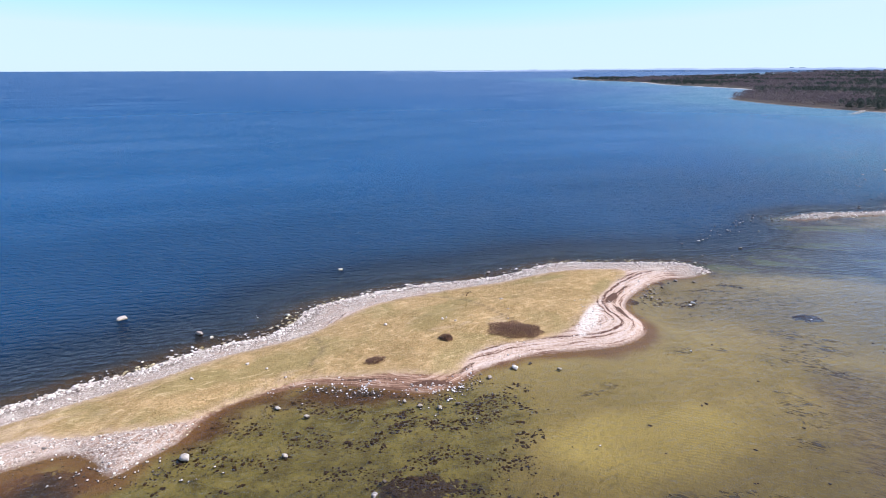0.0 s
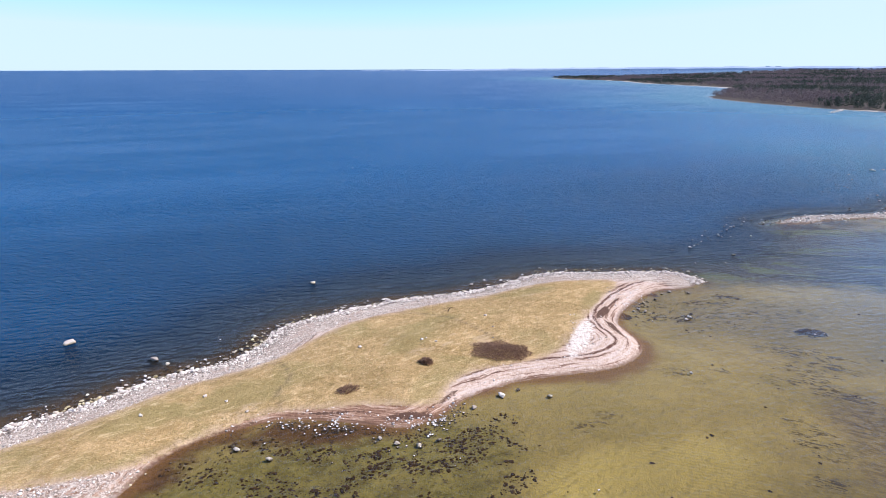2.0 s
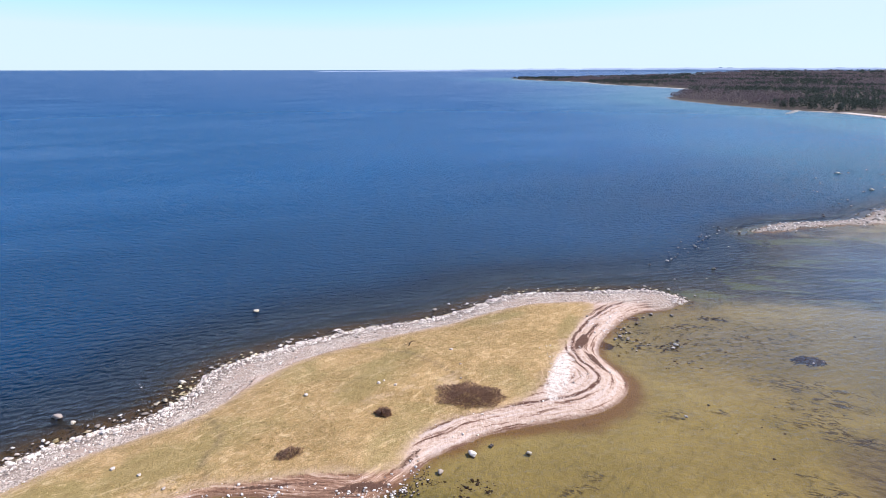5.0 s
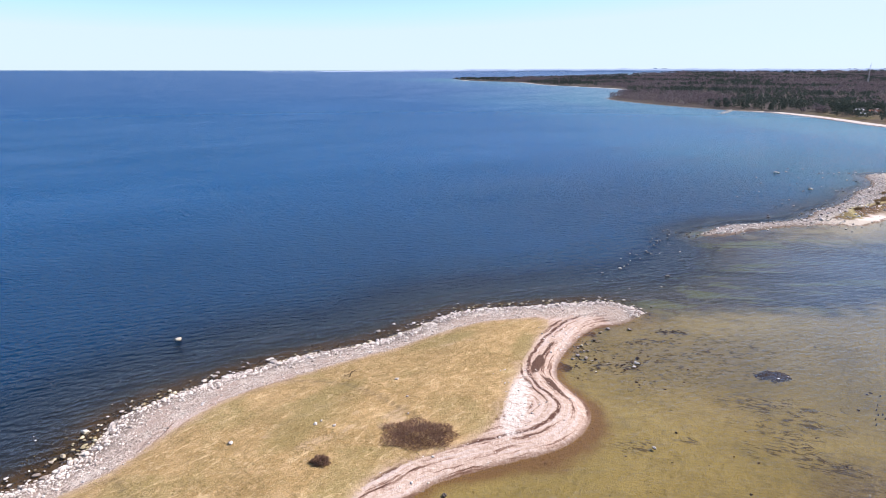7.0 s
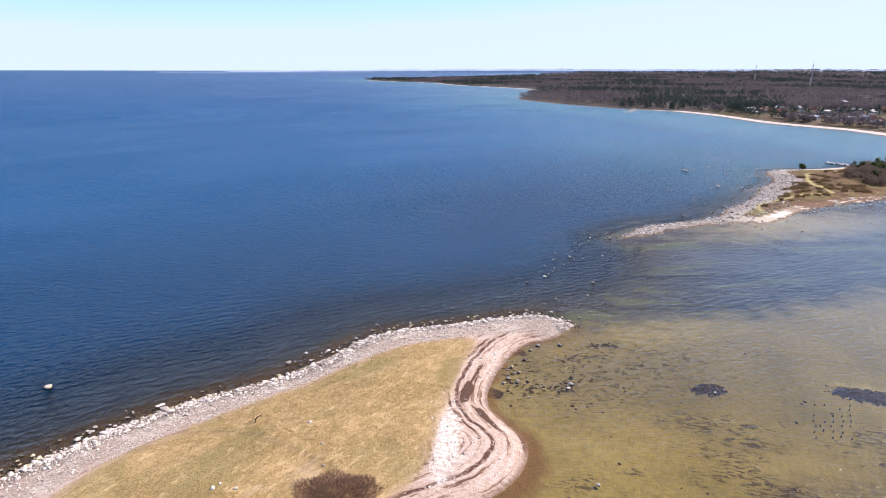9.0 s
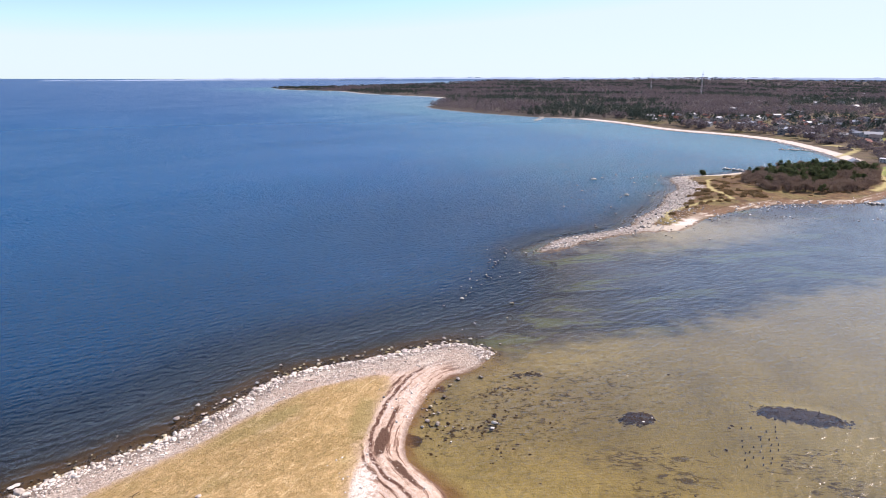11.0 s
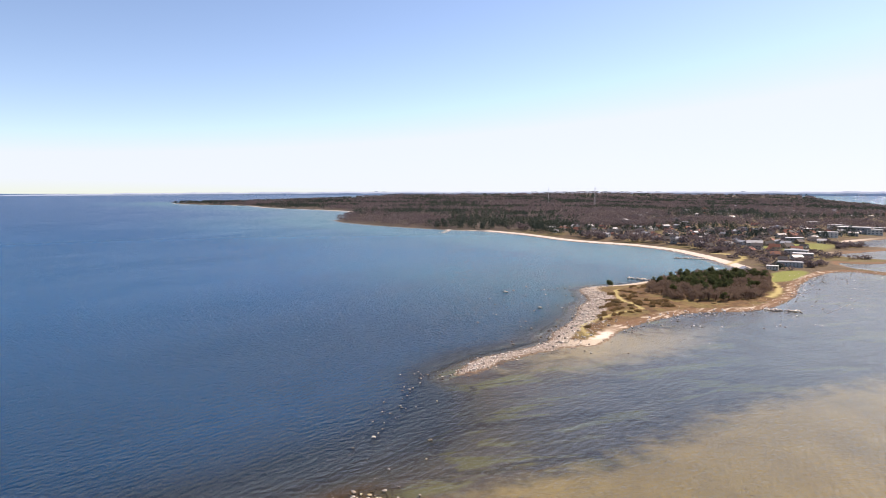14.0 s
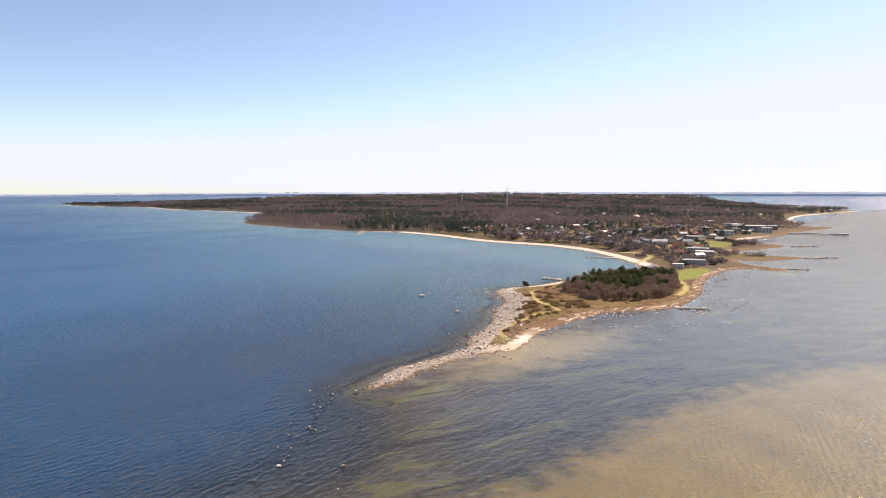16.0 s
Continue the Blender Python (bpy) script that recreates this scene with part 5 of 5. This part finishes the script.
# ---------------- houses ----------------
def house(seed, w, l, h, pitch, wall_m, roof_m, label, flat=False):
    """A small house: walls with gables, thick roof, windows, door, chimney."""
    gg = np.random.default_rng(seed)
    e_ = tagged(new("house"), label, "house", "houses of the coastal village")
    bm = bmesh.new()
    rise = 0 if flat else w / 2 * math.tan(radians(pitch))
    prof = [(-w / 2, -0.6), (w / 2, -0.6), (w / 2, h), (0, h + rise), (-w / 2, h)] if not flat else [(-w / 2, -0.6), (w / 2, -0.6), (w / 2, h), (-w / 2, h)]
    rings = [[bm.verts.new((x, y, z)) for x, z in prof] for y in (-l / 2, l / 2)]
    bm.faces.new(rings[0]), bm.faces.new(rings[1][::-1])
    for i in range(len(prof)):
        j = (i + 1) % len(prof)
        bm.faces.new((rings[0][i], rings[1][i], rings[1][j], rings[0][j]))
    bmesh.ops.recalc_face_normals(bm, faces=bm.faces)
    wall = part("wall", bm, wall_m, e_)
    bm = bmesh.new()
    if flat:
        box(bm, -w / 2 - 0.3, -l / 2 - 0.3, h, w / 2 + 0.3, l / 2 + 0.3, h + 0.35)
    else:
        ov, t_ = 0.5, 0.22
        for sgn in (-1, 1):
            x0, z0 = sgn * (w / 2 + ov), h - ov * math.tan(radians(pitch))
            q = [(0, h + rise + 0.02), (x0, z0 + 0.02), (x0, z0 + t_), (0, h + rise + t_ * 1.1)]
            a_ = [bm.verts.new((x, -l / 2 - ov, z)) for x, z in q]
            b_ = [bm.verts.new((x, l / 2 + ov, z)) for x, z in q]
            bm.faces.new(a_), bm.faces.new(b_[::-1])
            for i in range(4):
                bm.faces.new((a_[i], b_[i], b_[(i + 1) % 4], a_[(i + 1) % 4]))
        bmesh.ops.recalc_face_normals(bm, faces=bm.faces)
    roof = part("roof", bm, roof_m, e_)
    if not flat:
        bm = bmesh.new()
        box(bm, 0.5, l * 0.15, h + rise * 0.4, 1.1, l * 0.15 + 0.6, h + rise + 0.9)
        part("chimney", bm, m_brick, roof)
    floors = 2 if h > 4.5 else 1
    for fl in range(floors):
        zc = 1.6 + fl * 2.8
        for sx in (-1, 1):
            for k in range(max(2, int(l // 3.2))):
                yc = -l / 2 + (k + 0.5) * l / max(2, int(l // 3.2))
                bm = bmesh.new()
                box(bm, sx * w / 2 - 0.04, yc - 0.6, zc - 0.65, sx * w / 2 + 0.04, yc + 0.6, zc + 0.65)
                part("window", bm, m_glass, wall)
        for sy in (-1, 1):
            bm = bmesh.new()
            box(bm, -1.0, sy * l / 2 - 0.04, zc - 0.65, 1.0, sy * l / 2 + 0.04, zc + 0.65)
            part("window", bm, m_glass, wall)
    bm = bmesh.new()
    box(bm, w / 2 - 0.05, -0.45 + l * 0.25, 0, w / 2 + 0.06, 0.5 + l * 0.25, 2.1)
    part("door", bm, m_wood, wall)
    return e_


TOWN = spline([(452, 300), (470, 360), (482, 430), (478, 500), (492, 560), (540, 600), (620, 560), (700, 480), (780, 430), (800, 380), (700, 355), (600, 340), (520, 318)], 3)
PROTO = [house(1, 7.5, 10, 5.4, 40, m_wall_w, m_roof_d, "white rendered two-storey house with a dark pitched roof"),
         house(2, 8, 11, 3.2, 42, m_wall_c, m_roof_r, "timber house with a red-brown tiled roof"),
         house(3, 8.5, 12, 5.2, 28, m_wall_g, m_roof_l, "grey house with a pale metal roof"),
         house(4, 7, 9, 3.0, 44, m_wall_c, m_roof_d, "low boarded house under a steep dark roof"),
         house(5, 10, 13, 6.0, 0, m_wall_w, m_roof_l, "white cubic modern house with a flat roof", True),
         house(6, 8, 10.5, 5.0, 34, m_wall_w, m_roof_l, "white house with a light metal roof")]
HALL = [house(7, 14, 24, 6.2, 0, m_wall_g, m_roof_l, "long grey flat-roofed building near the shore", True),
        house(8, 13, 19, 6.6, 0, m_wall_w, m_roof_l, "white flat-roofed building among the houses", True)]
placed = []
first = set()


def settle(src, x, y, turn, s=1.0):
    z = float(ground_at([(x, y)])[0])
    m = pose(x, y, z, 0, 0, turn) @ Matrix.Diagonal((s, s, s * 0.8, 1))
    ob = src
    if src in first:
        ob = copy_thing(src, m)
    first.add(src)
    ob.matrix_basis = m
    placed.append((x, y))


for src, x, y, turn, s in ((PROTO[4], 369, 255, 25, 0.46), (HALL[0], 395, 259, 32, 0.56), (HALL[1], 450, 279, 30, 0.62), (HALL[0], 463, 290, 24, 0.6), (PROTO[5], 428, 272, 60, 0.6),
                        (HALL[1], 559, 341, 34, 0.72), (HALL[1], 660, 362, 28, 0.9), (HALL[0], 738, 372, 20, 1.2), (PROTO[4], 742, 356, 40, 1.1), (PROTO[5], 345, 257, -40, 0.55),
                        (PROTO[2], 487, 334, 30, 0.9), (HALL[0], 795, 412, 10, 0.9), (PROTO[4], 700, 397, 5, 0.9), (HALL[1], 800, 372, 30, 0.8), (PROTO[0], 470, 322, 15, 0.7), (PROTO[3], 505, 318, 70, 0.8),
                        (PROTO[5], 478, 350, 40, 0.6), (PROTO[2], 500, 352, -20, 0.6), (PROTO[3], 412, 272, 20, 0.6), (PROTO[1], 438, 292, 50, 0.6)):
    settle(src, x, y, turn, s)
g = np.random.default_rng(81)
tries = 0
while len(placed) < 200 and tries < 6000:
    tries += 1
    q = np.array([g.uniform(440, 820), g.uniform(290, 640)])
    if line_dist(q[None], TOWN)[0] > -6 and min(np.hypot(q[0] - a_, q[1] - b_) for a_, b_ in placed) > 12:
        f_ = fields(q[None])
        if f_["d_land"][0] > 24:
            settle(PROTO[int(g.choice([0, 1, 2, 3, 3, 1, 0, 5]))], *q, g.uniform(0, 180), g.uniform(0.5, 0.75))
while len(placed) < 300 and tries < 12000:
    tries += 1
    q = np.array([g.uniform(700, 1800), g.uniform(430, 1100)])
    if q[1] < 300 + 0.42 * q[0] + 120 and min(np.hypot(q[0] - a_, q[1] - b_) for a_, b_ in placed) > 26:
        f_ = fields(q[None])
        if f_["d_land"][0] > 20:
            settle(PROTO[int(g.integers(0, 6))], *q, g.uniform(0, 180), g.uniform(0.7, 1.0))


# ---------------- masts ----------------
def mast(x, y, top):
    z = float(ground_at([(x, y)])[0])
    e_ = tagged(new("radio_mast"), "tall thin steel lattice mast above the forest", "mast", "masts on the skyline")
    e_.location = (x, y, z)
    h = top - z
    r = 1.5
    pts = [(r * math.cos(a_), r * math.sin(a_)) for a_ in (0.3, 2.4, 4.5)]
    for px_, py_ in pts:
        bm = bmesh.new()
        limb(bm, (px_ * 1.3, py_ * 1.3, -0.5), (px_ * 0.6, py_ * 0.6, h * 0.9), 0.20, 0.14, 5)
        part("leg", bm, m_steel, e_)
    for k in range(14):
        z0, z1 = h * 0.9 * k / 14, h * 0.9 * (k + 1) / 14
        bm = bmesh.new()
        for i in range(3):
            s0, s1 = 1.3 - 0.7 * k / 14, 1.3 - 0.7 * (k + 1) / 14
            p_, q_ = pts[i], pts[(i + 1) % 3]
            limb(bm, (p_[0] * s0, p_[1] * s0, z0), (q_[0] * s1, q_[1] * s1, z1), 0.09, 0.09, 3)
        part("brace", bm, m_steel, e_)
    bm = bmesh.new()
    limb(bm, (0, 0, h * 0.86), (0, 0, h), 0.3, 0.18, 5)
    part("antenna", bm, m_steel, e_)
    bm = bmesh.new()
    limb(bm, (0, 0, h * 0.86), (0, 0, h * 0.90), 1.1, 1.1, 10)
    part("platform", bm, m_steel, e_)


mast(1124, 1085, 57.5)
mast(1325, 1450, 57)

# ---------------- jetties, groynes, old posts ----------------
def stone_bank(pts, width, seed, label):
    gg = np.random.default_rng(seed)
    ln = spline(pts, 6, False)
    P_ = []
    for a_, b_ in zip(ln[:-1], ln[1:]):
        d_ = b_ - a_
        n_ = max(2, int(np.hypot(*d_) * 2.2))
        for s in gg.uniform(0, 1, n_):
            q = a_ + d_ * s + np.array([-d_[1], d_[0]]) / (np.hypot(*d_) + 1e-9) * gg.normal(0, width / 2)
            P_.append((q[0], q[1], gg.uniform(-0.1, 0.25)))
    P_ = np.array(P_)
    tagged(many("stone_jetty", ICO1, P_, gg.uniform(0.4, 0.9, len(P_)), m_cobble, seed=seed), label, "jetty", kind="stuff")


stone_bank([(421, 218), (427, 211), (430, 206)], 3.0, 1, "low dark stone jetty running out from the shore")
stone_bank([(496, 232), (510, 222), (518, 217)], 3.0, 2, "low stone jetty at the harbour")
stone_bank([(592, 274), (604, 265), (614, 260)], 3.0, 3, "curved stone jetty at the harbour")
stone_bank([(402, 318), (396, 326), (388, 334)], 2.4, 4, "short stone groyne on the sandy bay")
stone_bank([(446, 690), (428, 668), (404, 640)], 3.5, 5, "stone groyne in the bay")
stone_bank([(286, 273), (284, 279), (282, 285)], 1.6, 6, "little stone groyne behind the wood")
stone_bank([(256, 196), (258, 191), (262, 185)], 1.6, 7, "line of dark stones across the shallows")
e_ = tagged(new("pier"), "long low concrete pier with a head at its end", "pier")
e_.location = (765, 341, 0)
bm = bmesh.new()
box(bm, 0, -2, 0.7, 50, 2, 1.4)
part("deck", bm, m_wall_g, e_)
bm = bmesh.new()
box(bm, 50, -4, 0.6, 58, 4, 1.9)
part("pier_head", bm, m_wall_g, e_)
for k in range(5):
    bm = bmesh.new()
    box(bm, 3 + k * 10.5, -1.4, -3, 4.2 + k * 10.5, 1.4, 0.72)
    part("pile", bm, m_wall_g, e_)
e_.rotation_euler = (0, 0, radians(-75))
g = np.random.default_rng(91)
post0 = None
for i in range(5):
    for j in range(7):
        if g.uniform(0, 1) < 0.2:
            continue
        x, y = 73 + i * 1.15 + j * 1.15 + g.normal(0, 0.15), 97.4 - i * 0.42 + j * 1.05 + g.normal(0, 0.15)
        if post0 is None:
            bm = bmesh.new()
            limb(bm, (0, 0, -0.15), (0.03, 0.02, 0.28), 0.10, 0.075, 8)
            bmesh.ops.bevel(bm, geom=[e2 for e2 in bm.edges if e2.calc_length() < 0.11], offset=0.015, segments=1, affect="EDGES")
            post0 = tagged(part("post", bm, m_wood), "rotted dark wooden post stump standing in the shallows", "post", "rows of old posts")
            ob = post0
        else:
            ob = copy_thing(post0, pose(0, 0, 0))
        ob.matrix_basis = pose(x, y, float(ground_at([(x, y)])[0]), g.uniform(-6, 6), g.uniform(-6, 6), g.uniform(0, 360))

# ---------------- the far shore ----------------
g = np.random.default_rng(95)
az = np.radians(np.arange(-14, 100, 0.25))
tops = np.interp(np.degrees(az), [-14, -9, 0, 8, 16, 24, 40, 60, 72, 100], [15, 18, 23, 33, 38, 41, 41, 42, 43, 43])
tops = tops + 1.2 * np.sin(az * 61) + 0.9 * np.sin(az * 143 + 1) + g.normal(0, 0.5, len(az))
V = []
for rr, zz in ((4380, None), (4385, 0.55), (4420, 1.0), (4700, 0.9), (4705, None)):
    base = 26 * smooth(np.array([rr]), 3100, 5000)[0]
    zt = np.full(len(az), base - 1.0) if zz is None else base + (tops - base) * zz
    V.append(np.column_stack([np.sin(az) * rr, np.cos(az) * rr, zt]))
n = len(az)
F = [(k * n + i, k * n + i + 1, (k + 1) * n + i + 1, (k + 1) * n + i) for k in range(4) for i in range(n - 1)]
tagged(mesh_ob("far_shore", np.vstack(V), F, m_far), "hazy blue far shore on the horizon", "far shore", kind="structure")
block = None
for az_, w, h in ((17.1, 84, 9), (14.8, 25, 6), (20.3, 40, 7), (27.8, 26, 17), (28.5, 40, 8), (36, 50, 6), (52, 40, 7), (58.5, 30, 8), (65.2, 60, 8), (66.5, 45, 9), (70, 50, 8), (73.5, 60, 7)):
    if block is None:
        e_ = tagged(new("distant_building"), "pale large building on the far shore", "building", "buildings on the far shore")
        bm = bmesh.new()
        box(bm, -0.5, -6, 0, 0.5, 6, 1)
        part("wall", bm, m_pale, e_)
        bm = bmesh.new()
        box(bm, -0.51, -6.3, 1.0, 0.51, 6.3, 1.06)
        part("roof", bm, m_roof_l, e_)
        block = ob = e_
    else:
        ob = copy_thing(block, pose(0, 0, 0))
    a_ = radians(az_)
    top = float(np.interp(az_, [-14, -9, 0, 8, 16, 24, 40, 60, 72, 100], [15, 18, 23, 33, 38, 41, 41, 42, 43, 43]))
    at_water = az_ in (17.1, 14.8, 20.3, 65.2, 66.5)
    r_, foot, tall = (4370, 18.8, h) if at_water else (4425, top - 8, 8 + h * 0.2)
    ob.matrix_basis = pose(math.sin(a_) * r_, math.cos(a_) * r_, foot, 0, 0, -az_) @ Matrix.Diagonal((w * 0.8, 1, tall, 1))


# ---------------- woods of the mainland ----------------
def woods(name, spots, hts, wid, material, seed, slips, size, pointed):
    """Many small crowns of loose leaf or twig clumps, and a short stem each, in one mesh."""
    gg = np.random.default_rng(seed)
    n = len(spots)
    d = gg.normal(size=(n, slips, 3))
    d /= np.linalg.norm(d, axis=2, keepdims=True)
    rad = gg.uniform(0.3, 1, (n, slips, 1)) ** 0.5
    c = d * rad
    h = c[..., 2] * 0.42 + 0.56
    shape = np.where(pointed, 1.25 - h, 1.0) * (1 + 0.25 * gg.normal(size=(n, 1)))
    cx, cy = c[..., 0] * wid[:, None] * shape, c[..., 1] * wid[:, None] * shape
    C = np.stack([cx, cy, h * hts[:, None]], -1) + spots[:, None, :]
    u, v = gg.normal(size=(2, n, slips, 3))
    u[..., 2] *= 0.4
    v[..., 2] *= 0.4
    u /= np.linalg.norm(u, axis=2, keepdims=True)
    v /= np.linalg.norm(v, axis=2, keepdims=True)
    s_ = (size * gg.uniform(0.7, 1.4, (n, slips, 1)) * (wid / wid.mean())[:, None, None])
    V = np.stack([C + u * s_, C - u * s_ * 0.5 + v * s_ * 0.7, C - u * s_ * 0.5 - v * s_ * 0.7], 2)
    V[..., 2] = np.maximum(V[..., 2], spots[:, None, None, 2] + 0.2)
    return mesh_ob(name, V.reshape(-1, 3), np.arange(n * slips * 3).reshape(-1, 3), material)


g = np.random.default_rng(71)
N = 52000
az, rr = g.uniform(radians(0), radians(88), N), np.exp(g.uniform(math.log(330), math.log(4800), N))
c_ = np.column_stack([np.sin(az) * rr, np.cos(az) * rr])
f_ = fields(c_)
in_town = line_dist(c_, TOWN)
dl = f_["d_land"]
strip = np.where(c_[:, 1] > 640, 5, np.where((c_[:, 1] < 345) & (c_[:, 0] < 620), 15, 19))
fringe = np.where(in_town > 0, 0.42, np.where((c_[:, 1] < 330) & (c_[:, 0] < 560), 0.55, 0.95))
keep = (dl > strip) & (g.uniform(0, 1, N) < fringe) & (f_["lawn"] < 0.2) & ~((c_[:, 0] < 372) & (c_[:, 1] < 300)) & (f_["path"] < 0.1)
c_, z_, r_ = c_[keep], f_["z"][keep], rr[keep]
band = lumps(c_ / np.array([26.0, 15.0]), 2, 8) + 0.05 * g.normal(size=len(c_)) + 0.18 * smooth(c_[:, 1], 700, 1300) * (c_[:, 0] < 900)
pine = band > 0.15
sp = np.column_stack([c_, z_ - 0.4])
hts = g.uniform(9, 12.5, len(sp)) * (1 - 0.25 * smooth(r_, 1500, 2600) * (c_[:, 0] < 900))
hts *= np.where((c_[:, 1] < 345) & (c_[:, 0] < 620), g.uniform(0.28, 0.55, len(sp)), np.where(r_ < 1100, g.uniform(0.6, 1, len(sp)), 1))
wid = np.where((c_[:, 1] < 345) & (c_[:, 0] < 620), 0.85, 1) * g.uniform(2.8, 4.4, len(sp)) * (1 + 2.2 * smooth(r_, 600, 3500))
clear = np.array([min(np.hypot(x - a_, y - b_) for a_, b_ in placed) > 7.5 if r0 < 1500 else True for (x, y), r0 in zip(c_, r_)])
near = r_ < 850
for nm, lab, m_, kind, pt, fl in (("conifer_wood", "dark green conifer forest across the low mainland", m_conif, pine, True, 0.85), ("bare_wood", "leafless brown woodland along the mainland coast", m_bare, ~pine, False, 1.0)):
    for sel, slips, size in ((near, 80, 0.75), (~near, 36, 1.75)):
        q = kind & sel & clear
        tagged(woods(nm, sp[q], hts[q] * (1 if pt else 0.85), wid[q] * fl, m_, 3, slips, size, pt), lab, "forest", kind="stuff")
